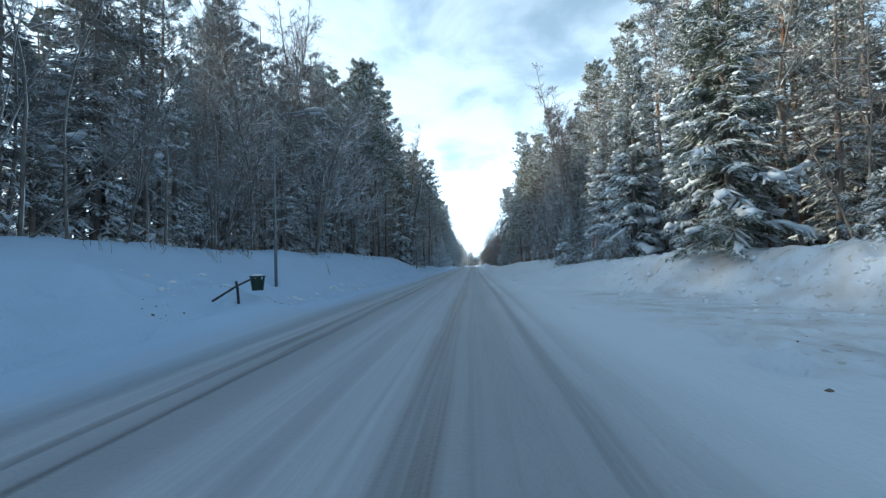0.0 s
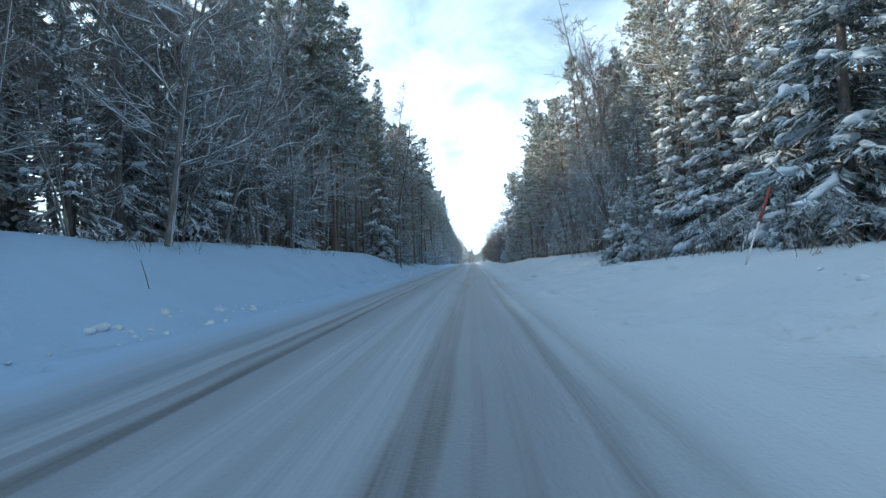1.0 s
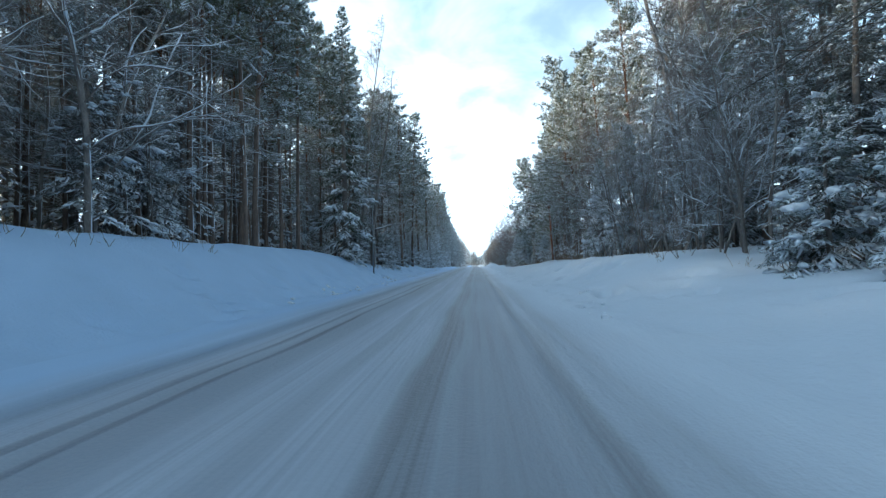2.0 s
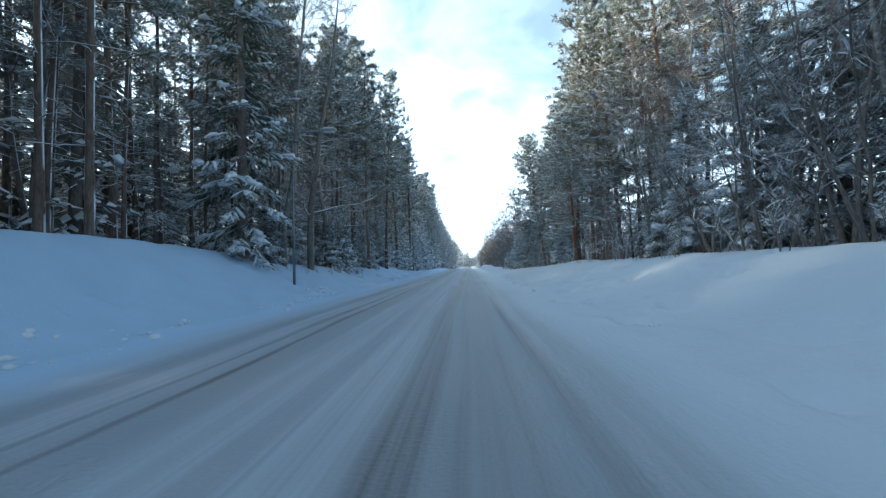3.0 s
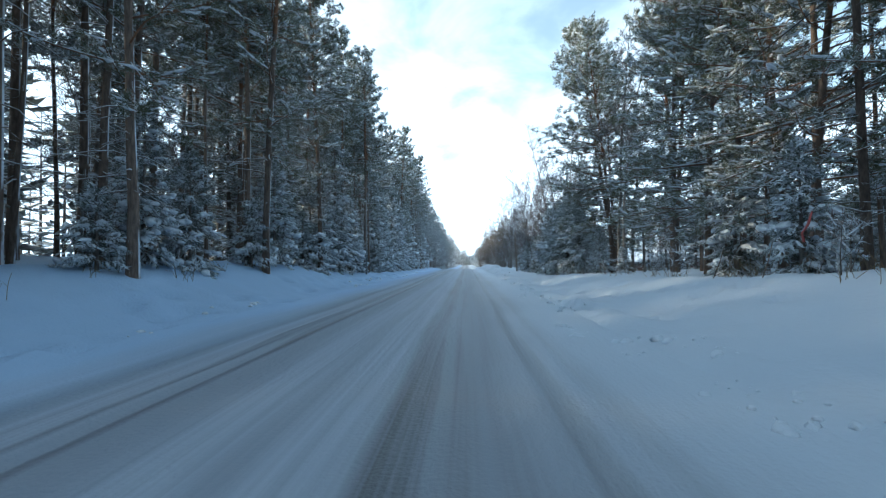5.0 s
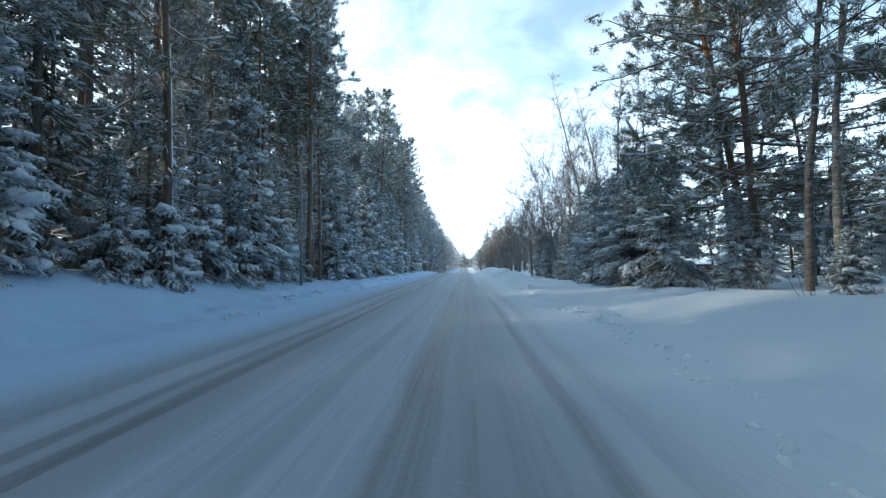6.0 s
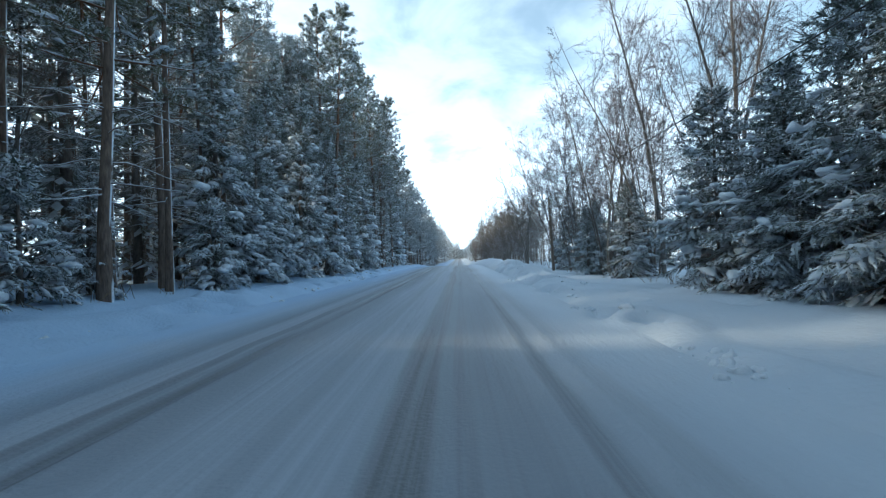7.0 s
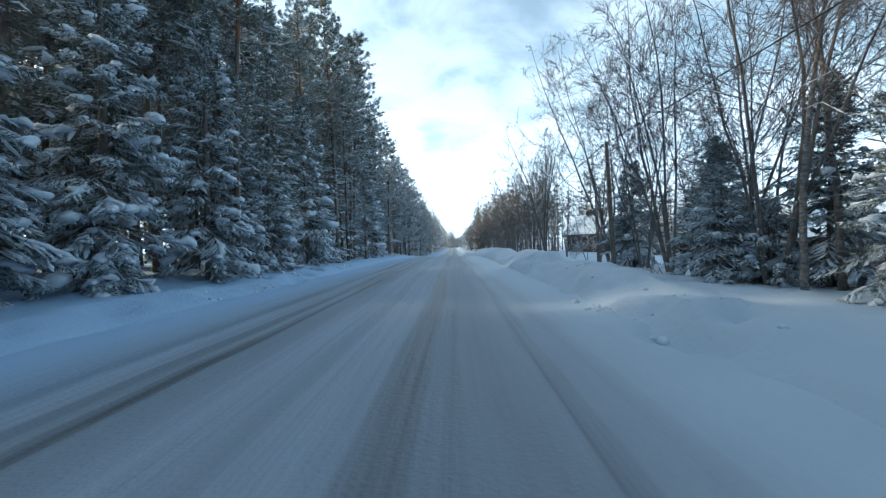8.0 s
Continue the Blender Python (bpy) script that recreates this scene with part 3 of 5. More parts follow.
        rr = (rb * 1.0 + 0.013) * rng.uniform(0.45, 1.3, rb.shape)
        w = [tubes(P + up_z * (rb * 0.75 + 0.004)[:, :, None], rr, 4, 0.8)]
        keep = (rng.random(len(C)) < snow * 0.75) & (np.abs(unit(C[:, -1] - C[:, 0])[:, 2]) < 0.85)
        w.append(tubes(C[keep] + up_z * 0.008, np.linspace(0.013, 0.006, 4)[None] * rng.uniform(0.7, 1.4, (keep.sum(), 1)), 3, cap=False))
        made.append(("lying_snow", mesh_of("lying_snow", w, M_TREESNOW, True)))
    return made

# ---- ground ----


def hash_noise(x, y, seed=0):
    """Smooth value noise, about 0..1."""
    x, y = np.asarray(x, float), np.asarray(y, float)
    xi, yi = np.floor(x), np.floor(y)
    u, v = x - xi, y - yi
    u, v = u * u * (3 - 2 * u), v * v * (3 - 2 * v)

    def g(a, b):
        s = np.sin(a * 127.1 + b * 311.7 + seed * 74.7) * 43758.5453
        return s - np.floor(s)
    return (g(xi, yi) * (1 - u) + g(xi + 1, yi) * u) * (1 - v) + (g(xi, yi + 1) * (1 - u) + g(xi + 1, yi + 1) * u) * v


def smooth(t):
    t = np.clip(t, 0, 1)
    return t * t * (3 - 2 * t)


ROAD_L, ROAD_R = -6.3, 2.9
LEFT_Y = [-40, 5, 40, 55, 60, 64, 75, 82, 90, 100, 107, 120, 150, 200]
LEFT_Z = [2.2, 2.2, 2.45, 2.3, 2.0, 1.65, 1.3, 1.5, 1.5, 1.1, 0.7, 0.5, 0.3, 0.6]
RIGHT_Y = [-40, 8, 15, 22, 27, 33, 40, 45, 55, 62, 70, 75, 82, 95, 102, 110, 120, 135, 150, 200]
RIGHT_Z = [1.6, 1.6, 1.35, 1.4, 1.35, 1.1, 0.8, 1.45, 1.5, 1.35, 1.15, 1.3, 0.9, 0.6, 0.35, 0.15, 0.05, 0.0, 0.2, 0.6]


def road_z(y):
    """The road is level as far as a crest and falls away beyond it."""
    y = np.asarray(y, float)
    a = np.clip(y - 146, 0, 40)
    b = np.clip(y - 186, 0, 80)
    return -a * a / 2000 - b * 0.04 + b * b / 4000


PITS = np.random.default_rng(21)
PIT_Y = np.sort(PITS.uniform(4, 138, 330))
PIT_X = np.where(PITS.random(330) < 0.5, PITS.uniform(-8.6, -6.3, 330), PITS.uniform(2.9, 6.8, 330))
PIT_R, PIT_D = PITS.uniform(0.17, 0.36, 330), PITS.uniform(0.10, 0.34, 330)
# a deep hole broken into the bank, with lumps beside it
PIT_X, PIT_Y = np.append(PIT_X, [3.05, 3.9, 3.2]), np.append(PIT_Y, [115.6, 116.2, 117.4])
PIT_R, PIT_D = np.append(PIT_R, [0.50, 0.28, 0.32]), np.append(PIT_D, [0.55, 0.25, 0.25])


def dents(x, y):
    """Footprints and holes where clods have fallen into the soft verge."""
    z = np.zeros(np.broadcast(x, y).shape)
    for px, py, r, d in zip(PIT_X, PIT_Y, PIT_R, PIT_D):
        near = (np.abs(y - py) < 1.2) & (np.abs(x - px) < 1.2)
        if near.any():
            q = (((x - px) / r) ** 2 + ((y - py) / (r * 1.5)) ** 2)
            z = z + np.where(near, -d * np.exp(-q) + 0.28 * d * np.exp(-((np.sqrt(q) - 1.6) / 0.6) ** 2), 0)
    return z


def height(x, y):
    x, y = np.asarray(x, float), np.asarray(y, float)
    z = road_z(y)
    # left verge
    dl = ROAD_L - x
    lz = np.interp(y, LEFT_Y, LEFT_Z)
    left = lz * smooth(dl / 4.6) + 0.035 * np.clip(dl - 4.6, 0, 60) + 0.30 * np.exp(-((dl - 0.9) / 0.7) ** 2) * smooth((y - 96) / 14)
    # right verge, with the mouth of a side road near the start
    mouth = smooth((22 - y) / 4)
    toe = ROAD_R + mouth * (2.4 + 0.32 * np.clip(20 - y, 0, 30))
    wide = 5.6 - 3.2 * mouth
    dr = x - toe
    rz = np.interp(y, RIGHT_Y, RIGHT_Z)
    far = smooth((y - 104) / 14)
    right = rz * smooth(dr / wide) + np.clip(dr - wide, 0, 60) * (0.03 - 0.10 * far * (np.clip(dr, 0, 22) / np.clip(dr, 22, 99)))
    ridge = (0.30 + 0.50 * smooth((y - 118) / 10)) * far * np.exp(-((dr - 1.5) / 0.95) ** 2) * (0.65 + 0.7 * hash_noise(x * 0.2, y * 0.33, 3))
    right = right + ridge + 0.22 * smooth((y - 66) / 10) * np.exp(-((dr - 0.5) / 0.4) ** 2) * (hash_noise(x, y * 0.7, 5))
    churn = mouth * smooth((y + 6) / 8) * smooth(dr / 0.8) * smooth((6 - dr) / 3)
    right = right + 0.55 * (1 - 0.6 * smooth((y - 10) / 4)) * churn * (0.9 * (1 - np.abs(2 * hash_noise(x * 0.9, y * 0.9, 7) - 1)) + 0.6 * (hash_noise(x * 2.1, y * 2.1, 6) - 0.4) + 0.4 * (hash_noise(x * 4.3, y * 4.3, 8) - 0.5))
    z = z + np.where(dl > 0, left, 0) + np.where(dr > 0, right, 0)
    # a low mound on the left by the stand, and drifts
    z = z + 0.50 * np.exp(-(((x + 8.3) / 1.3) ** 2 + ((y - 8.6) / 1.3) ** 2)) + 0.72 * np.exp(-(((x + 6.8) / 1.3) ** 2 + ((y - 11.2) / 2.2) ** 2))
    off = smooth(np.maximum(dl, dr) / 1.2)
    z = z + off * (0.20 * (hash_noise(x * 0.45, y * 0.30, 1) - 0.5) + 0.09 * (hash_noise(x * 1.4, y * 1.1, 2) - 0.5))
    edge = np.exp(-((np.maximum(dl, dr) - 0.5) / 0.7) ** 2)
    z = z + edge * (0.10 * (hash_noise(x * 2.2, y * 1.4, 4) - 0.4) + 0.05 * (hash_noise(x * 2.4, y * 2.0, 9) - 0.5))
    z = z + dents(x, y)
    # plough edge and wheel tracks pressed into the packed snow
    wander = 0.22 * (hash_noise(y * 0.06, 0.0, 11) - 0.5)
    for mid, half, deep in ((-0.55, 0.3, 0.018), (0.35, 0.2, 0.014), (1.0, 0.14, 0.03), (-3.1, 0.10, 0.035), (-3.45, 0.08, 0.02), (-4.45, 0.2, 0.02)):
        q = (x - mid - wander) / half
        z = z - deep * np.exp(-q * q) + 0.5 * deep * np.exp(-((np.abs(q) - 1.7) / 0.5) ** 2)
    z = z + 0.035 * np.exp(-((x + 1.9) / 0.7) ** 2) * (0.5 + hash_noise(x * 1.5, y * 0.3, 12))
    z = z + np.where((dl < 0) & (dr < 0), 0.014 * (hash_noise(x * 3, y * 0.8, 13) - 0.5), 0)
    return z


def gz(x, y):
    return float(height(x, y))


def grid_mesh(name, xs, ys, mat):
    X, Y = np.meshgrid(xs, ys)
    V = np.stack([X, Y, height(X, Y)], -1).reshape(-1, 3)
    idx = np.arange(len(V)).reshape(len(ys), len(xs))
    a, b, c, d = idx[:-1, :-1], idx[:-1, 1:], idx[1:, 1:], idx[1:, :-1]
    t = np.concatenate([np.stack([a, b, c], -1).reshape(-1, 3), np.stack([a, c, d], -1).reshape(-1, 3)])
    return mesh_of(name, [(V, t)], mat, True)


YS = np.concatenate([[-2500, -900, -300, -120, -60, -35, -20], np.arange(-12, 1, 0.3), np.arange(1, 24, 0.16), np.arange(24, 60, 0.3), np.arange(60, 130, 0.28), np.arange(130, 150, 0.4), np.arange(150, 330, 1.5), np.arange(330, 420, 8), [450, 520, 650, 900, 1500, 3000]])
left_x = np.concatenate([[-2500, -900, -300, -120, -70, -45], np.arange(-32, -14, 1.5), np.arange(-14, ROAD_L - 0.05, 0.22)])
left_x = np.append(left_x[left_x < ROAD_L - 0.1], ROAD_L)
right_x = np.concatenate([[ROAD_R], np.arange(ROAD_R + 0.15, 12.5, 0.2), np.arange(12.5, 34, 1.5), [45, 70, 120, 300, 900, 2500]])
road_x = np.concatenate([np.arange(ROAD_L, -4.9, 0.2), np.arange(-4.9, 1.6, 0.07), np.arange(1.6, ROAD_R, 0.2), [ROAD_R]])
ground = tagged(new("ground", grid_mesh("ground", left_x, YS, M_SNOW)), "deep snow on the verge and forest floor, its blue shade in the colour", "snow", kind="structure")
verge = tagged(new("ground", grid_mesh("ground", right_x, YS, M_BANK)), "ploughed and drifted snow bank beside the road", "snow", kind="structure")
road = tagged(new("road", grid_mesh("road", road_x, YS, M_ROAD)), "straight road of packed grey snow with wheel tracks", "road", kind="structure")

# ---- planting ----
MASTERS = {}
TREE = {
    "spruce": ("spruce_tree", "spruce", "dark green spruce with pillows of snow on drooping boughs"),
    "young": ("young_spruce", "spruce", "young snow-covered spruce standing in deep snow"),
    "pine": ("pine_tree", "pine", "tall pine with bare brown trunk and dusted crown"),
    "bough": ("pine_tree", "pine", "broad pine with long low boughs over the verge"),
    "alder": ("alder_tree", "alder", "leafless alder with snow lying along its limbs"),
    "birch": ("birch_tree", "birch", "tall leafless birch with pale trunk and fine twigs"),
    "clump": ("alder_clump", "alder", "many-stemmed leafless alder with purple-brown twigs"),
    "thin": ("slender_birch", "birch", "slender snow-dusted leafless birch among others"),
    "shrub": ("shrub", "shrub", "low leafless shrub bent under snow"),
    "far_p": ("forest_pine", "pine", "snow-dusted pine deeper in the dark forest"),
    "far_s": ("forest_spruce", "spruce", "frosted spruce deeper in the dark forest"),
    "far_t": ("undergrowth_spruce", "spruce", "thin frosted spruce in the dense undergrowth"),
    "limbed": ("alder_tree", "alder", "big alder with wide snow-lined limbs and a plastered trunk"),
    "far_c": ("birch_thicket", "birch", "brown leafless birch thicket by the road"),
    "far_b": ("forest_birch", "birch", "thin leafless birch deeper in the forest"),
}


def variant(key, kind, parts_list):
    name, cat, label = TREE[kind]
    top = tagged(new(name), label, cat, "trees along the road")
    for pname, me in parts_list:
        ob = part(pname, me, top)
        if pname == "lying_snow":
            tagged(ob, "pillows of fresh snow on the boughs", kind="stuff")
    MASTERS[key] = [top, 1.0, False]


def plant(key, x, y, turn=0.0, scale=1.0, tilt=(0.0, 0.0), sink=0.08):
    top, s0, used = MASTERS[key]
    m = pose(x, y, gz(x, y) - sink, tilt[0], tilt[1], turn)
    if not used:
        top.matrix_basis = m @ Matrix.Scale(scale, 4)
        MASTERS[key] = [top, scale, True]
        return top
    return copy_thing(top, m @ Matrix.Scale(scale / s0, 4))


variant("spruce_a", "spruce", spruce(1, 13.0, 2.75, 0.34, 17, 0.6, 15))
variant("spruce_b", "spruce", spruce(2, 12.0, 2.4, 0.36, 15, 0.85, 14, 0.05, 1.4))
variant("spruce_c", "spruce", spruce(3, 17.0, 2.7, 0.50, 13, 0.7, 12))
variant("spruce_d", "spruce", spruce(4, 10.0, 2.2, 0.36, 14, 0.85, 14, 0.05, 1.4))
variant("young_a", "young", spruce(5, 4.6, 1.6, 0.26, 11, 0.8, 12, 0.05, 1.4))
variant("young_b", "young", spruce(6, 2.6, 1.0, 0.22, 9, 0.8, 10, 0.05, 1.4))
variant("young_c", "young", spruce(7, 6.5, 1.8, 0.32, 11, 0.8, 12, 0.05, 1.4))
variant("young_d", "young", spruce(8, 6.5, 2.5, 0.28, 15, 0.5, 15, 0.05, 1.05))
variant("pine_a", "pine", pine(11, 20.0, 0.42, 2.7, 62, 7, 14, 0.15, 26, 0.82))
variant("pine_b", "pine", pine(12, 22.0, 0.50, 2.5, 56, 7, 14, 0.15, 26, 0.80))
variant("pine_c", "pine", pine(13, 21.0, 0.25, 3.0, 80, 7, 14, 0.16, 20))
variant("pine_slim", "pine", pine(15, 19.0, 0.52, 1.9, 42, 8, 14, 0.15, 30, 0.62))
variant("pine_slim_b", "pine", pine(16, 17.0, 0.58, 1.7, 36, 8, 14, 0.15, 30, 0.52, 0.02))
variant("pine_d", "bough", pine(14, 16.0, 0.16, 3.7, 92, 7, 14, 0.14, 8, 1.1, -0.06))
variant("alder_a", "alder", bare_tree(21, 13.0, 2, 0.22, 30, 8, 5, 0, 0.0, 0.12, 0.75, 0.42, 0.9, 0.12, M_ALDER, M_TWIG, 0.85))
variant("alder_b", "alder", bare_tree(22, 17.0, 1, 0.0, 52, 8, 5, 0, 0.0, 0.12, 0.7, 0.30, 1.0, 0.12, M_ALDER, M_TWIG, 0.7))
variant("alder_c", "limbed", bare_tree(32, 18.0, 1, 0.0, 74, 7, 5, 0, 0.0, 0.13, 0.22, 0.22, 1.5, 0.06, M_ALDER, M_TWIG, 0.95))
variant("alder_d", "limbed", bare_tree(33, 12.5, 2, 0.28, 26, 8, 6, 0, 0.05, 0.20, 0.35, 0.46, 1.0, 0.06, M_ALDER, M_TWIG, 0.97))
variant("birch_a", "birch", bare_tree(23, 20.0, 1, 0.0, 50, 8, 6, 0, 0.0, 0.30, 1.3, 0.26, 0.9, 0.16, M_BIRCH, M_BARETWIG))
variant("birch_b", "birch", bare_tree(24, 16.0, 1, 0.0, 46, 8, 6, 0, 0.03, 0.35, 1.2, 0.26, 0.9, 0.2, M_BIRCH, M_BARETWIG))
variant("clump_a", "clump", bare_tree(25, 14.0, 5, 0.24, 19, 8, 5, 0, -0.05, 0.14, 0.6, 0.42, 0.58, 0.0, M_ALDER, M_BARETWIG, 0.15, 0.75))
variant("clump_b", "clump", bare_tree(26, 12.0, 5, 0.22, 18, 8, 5, 0, 0.0, 0.14, 0.6, 0.42, 0.56, 0.0, M_ALDER, M_BARETWIG, 0.15, 0.75))
variant("thin_a", "thin", bare_tree(27, 12.0, 1, 0.0, 40, 8, 5, 0, 0.05, 0.15, 0.8, 0.26, 0.65, 0.15, M_ALDER, M_TWIG, 0.22))
variant("thin_b", "thin", bare_tree(28, 9.0, 3, 0.35, 16, 5, 4, 0, 0.0, 0.12, 0.8, 0.32, 0.6, 0.2, M_ALDER, M_TWIG, 0.25))
variant("thin_c", "thin", bare_tree(29, 14.0, 1, 0.0, 26, 7, 5, 0, 0.10, 0.3, 0.9, 0.22, 0.7, 0.15, M_BIRCH, M_TWIG, 0.2))
variant("shrub_a", "shrub", bare_tree(30, 2.6, 5, 0.6, 7, 4, 3, 0, 0.0, 0.15, 0.7, 0.45, 0.6, 0.25, M_ALDER, M_TWIG, 0.3))
variant("shrub_b", "shrub", bare_tree(31, 1.2, 4, 0.6, 6, 3, 2, 0, 0.0, 0.2, 0.9, 0.5, 0.6, 0.2, M_ALDER, M_TWIG, 0.5))
variant("far_clump", "far_c", bare_tree(48, 13.0, 4, 0.22, 16, 8, 7, 0, 0.0, 0.06, 1.2, 0.36, 0.9, 0.06, M_ALDER, M_BROWNTWIG))
variant("far_spruce", "far_s", spruce(41, 16.0, 2.5, 0.80, 5, 0.45, 0, 0.03))
variant("far_slim", "far_s", spruce(45, 9.0, 1.4, 0.55, 4, 0.45, 0, 0.03))
variant("far_pine", "far_p", pine(42, 20.0, 0.34, 3.0, 46, 5, 9, 0.06, 14))
variant("far_pine_b", "far_p", pine(43, 18.0, 0.20, 2.9, 50, 5, 9, 0.06, 10))
variant("thicket", "far_t", spruce(46, 12.0, 1.9, 0.42, 9, 0.30, 4, 0.04))
variant("thicket_b", "far_t", spruce(47, 8.0, 1.6, 0.36, 8, 0.35, 4, 0.03))
variant("far_birch", "far_b", bare_tree(44, 15.0, 2, 0.2, 22, 7, 5, 0, 0.0, 0.2, 1.1, 0.28, 1.0, 0.1, M_ALDER, M_TWIG))


def plant_all(key, places):
    """Rows of x, y, turn, scale."""
    for x, y, turn, scale in places:
        plant(key, x, y, turn, scale)


# the first rows on the left
plant_all("pine_a", [(-13.5, 14.8, 40, 0.85), (-11.5, 45.4, 200, 1.0), (-11.5, 52.2, 100, 0.95), (-11.0, 64.8, 10, 1.0), (-11.5, 79.0, 70, 1.0), (-10.4, 129.2, 150, 1.0), (-10.3, 147.8, 30, 0.95)])
plant_all("pine_b", [(-11.5, 44.0, 10, 0.95), (-11.0, 47.3, 130, 1.0), (-10.8, 53.0, 250, 0.95), (-11.5, 77.3, 20, 0.95), (-11.0, 81.5, 310, 1.0), (-9.4, 110.0, 60, 0.9), (-10.4, 139.8, 200, 1.0)])
plant_all("pine_c", [(-11.2, 48.6, 60, 1.0), (-11.2, 83.0, 10, 0.95), (-10.2, 88.6, 160, 0.95), (-10.3, 111.0, 220, 1.0), (-13.6, 57.0, 300, 0.95), (-10.5, 75.0, 90, 0.95), (-9.8, 152.0, 20, 1.05)])
plant_all("spruce_c", [(-10.0, 59.9, 0, 1.16), (-11.2, 93.4, 30, 0.75), (-11.6, 123.4, 150, 0.85), (-10.0, 133.0, 60, 0.9), (-14.8, 23.7, 120, 0.9)])
plant_all("spruce_b", [(-9.9, 101.2, 0, 0.95), (-9.8, 113.5, 40, 0.95), (-9.2, 121.1, 200, 0.95), (-9.2, 125.8, 300, 0.9), (-9.6, 117.9, 30, 0.85), (-9.8, 158.0, 90, 1.2)])
plant_all("spruce_d", [(-9.6, 107.2, 100, 0.42), (-9.7, 97.8, 310, 0.7), (-9.4, 116.0, 75, 0.85), (-9.6, 129.0, 170, 0.85), (-9.5, 137.5, 260, 1.1)])
plant_all("young_a", [(-9.6, 72.9, 0, 1.05), (-11.2, 67.9, 90, 1.0), (-9.9, 71.9, 200, 0.75), (-10.1, 84.3, 40, 0.95), (-9.6, 93.9, 280, 0.75), (-9.5, 99.6, 0, 1.0)])
plant_all("young_b", [(-9.6, 61.2, 50, 1.0), (-10.0, 76.3, 100, 1.0), (-9.8, 80.0, 200, 0.9), (-9.7, 88.0, 10, 1.2), (-9.6, 95.8, 120, 1.2), (-9.3, 105.2, 220, 1.2), (-9.2, 112.0, 70, 1.3)])
plant_all("young_c", [(-10.0, 91.0, 0, 0.9), (-9.8, 95.6, 140, 0.95), (-9.3, 103.2, 330, 0.9), (-9.5, 115.0, 70, 0.9), (-9.6, 132.0, 160, 1.0), (-10.4, 82.4, 310, 0.8)])
plant_all("alder_a", [(-11.4, 29.5, 30, 0.95), (-11.0, 31.8, 140, 0.9), (-11.5, 22.0, 250, 0.8), (-11.0, 38.9, 60, 1.0)])
plant_all("alder_c", [(-9.6, 67.0, 0, 1.0), (-10.3, 72.1, 190, 0.95)])
plant_all("alder_d", [(-10.3, 27.4, 0, 0.95), (-10.6, 34.2, 150, 0.85)])
plant_all("alder_b", [(-11.0, 36.0, 80, 0.95), (-9.8, 97.0, 60, 0.7)])
plant_all("birch_a", [(-12.0, 31.0, 0, 1.0), (-13.0, 33.0, 120, 1.0), (-10.2, 64.6, 200, 1.05), (-9.6, 134.6, 10, 0.8), (-13.0, 24.0, 70, 1.0), (-12.0, 27.0, 300, 0.95)])
plant_all("thin_a", [(-11.0, 14.6, 0, 0.75), (-11.4, 18.0, 90, 0.85), (-11.6, 11.5, 200, 0.8), (-12.0, 20.4, 300, 0.95), (-11.4, 40.6, 40, 0.9), (-11.6, 34.4, 130, 0.9)])
plant_all("thin_b", [(-10.8, 17.5, 0, 0.8), (-11.5, 8.6, 70, 0.9), (-10.9, 24.6, 140, 0.7), (-11.2, 29.4, 210, 0.7), (-11.4, 42.0, 280, 0.7), (-11.0, 12.8, 330, 0.7)])
plant_all("shrub_a", [(-10.5, 20.6, 0, 0.8), (-10.8, 33.6, 120, 0.7), (-10.2, 18.6, 50, 0.6)])

# the first rows on the right
plant_all("spruce_a", [(9.3, 16.0, 20, 1.0)])
plant_all("spruce_b", [(9.2, 24.8, 200, 1.0), (9.9, 31.3, 100, 0.92), (10.6, 20.5, 10, 0.95), (10.2, 28.0, 130, 1.0), (11.0, 36.5, 60, 1.0)])
plant_all("spruce_d", [(9.3, 59.6, 150, 0.75), (9.4, 105.2, 300, 0.65), (10.5, 57.2, 30, 0.9)])
plant_all("young_d", [(8.2, 110.4, 250, 1.0), (8.9, 106.2, 40, 1.15), (8.3, 104.6, 170, 0.95), (8.3, 100.8, 0, 0.8), (8.8, 103.4, 90, 1.0), (8.4, 107.8, 200, 0.95), (7.6, 122.4, 60, 0.62), (8.6, 124.4, 150, 0.72), (9.6, 121.2, 100, 0.85), (8.7, 130.9, 220, 0.8), (8.3, 117.8, 10, 0.7), (9.5, 109.6, 140, 0.9), (8.6, 97.0, 300, 0.5)])
plant_all("young_a", [(8.2, 35.6, 0, 0.85), (8.3, 80.1, 100, 0.75), (8.3, 107.6, 30, 0.9), (9.4, 84.5, 200, 1.0), (8.3, 38.2, 300, 0.9)])
plant_all("young_b", [(10.5, 11.6, 0, 0.75), (8.4, 121.6, 90, 0.9), (8.6, 93.0, 200, 0.6), (9.0, 62.0, 300, 0.9), (8.0, 25.2, 40, 0.6)])
plant_all("pine_a", [(12.5, 40.0, 0, 0.95), (10.0, 80.3, 120, 0.9), (10.6, 86.0, 20, 0.9), (10.8, 77.6, 240, 1.0)])
plant_all("pine_b", [(10.2, 76.8, 40, 0.85), (9.7, 73.2, 200, 0.9), (11.5, 70.5, 100, 0.95), (11.0, 83.0, 300, 0.9)])
plant_all("pine_c", [(11.0, 75.5, 0, 1.0), (13.0, 44.0, 90, 0.95), (11.5, 66.0, 210, 0.9), (10.0, 90.0, 300, 0.85), (12.0, 34.0, 30, 0.9)])
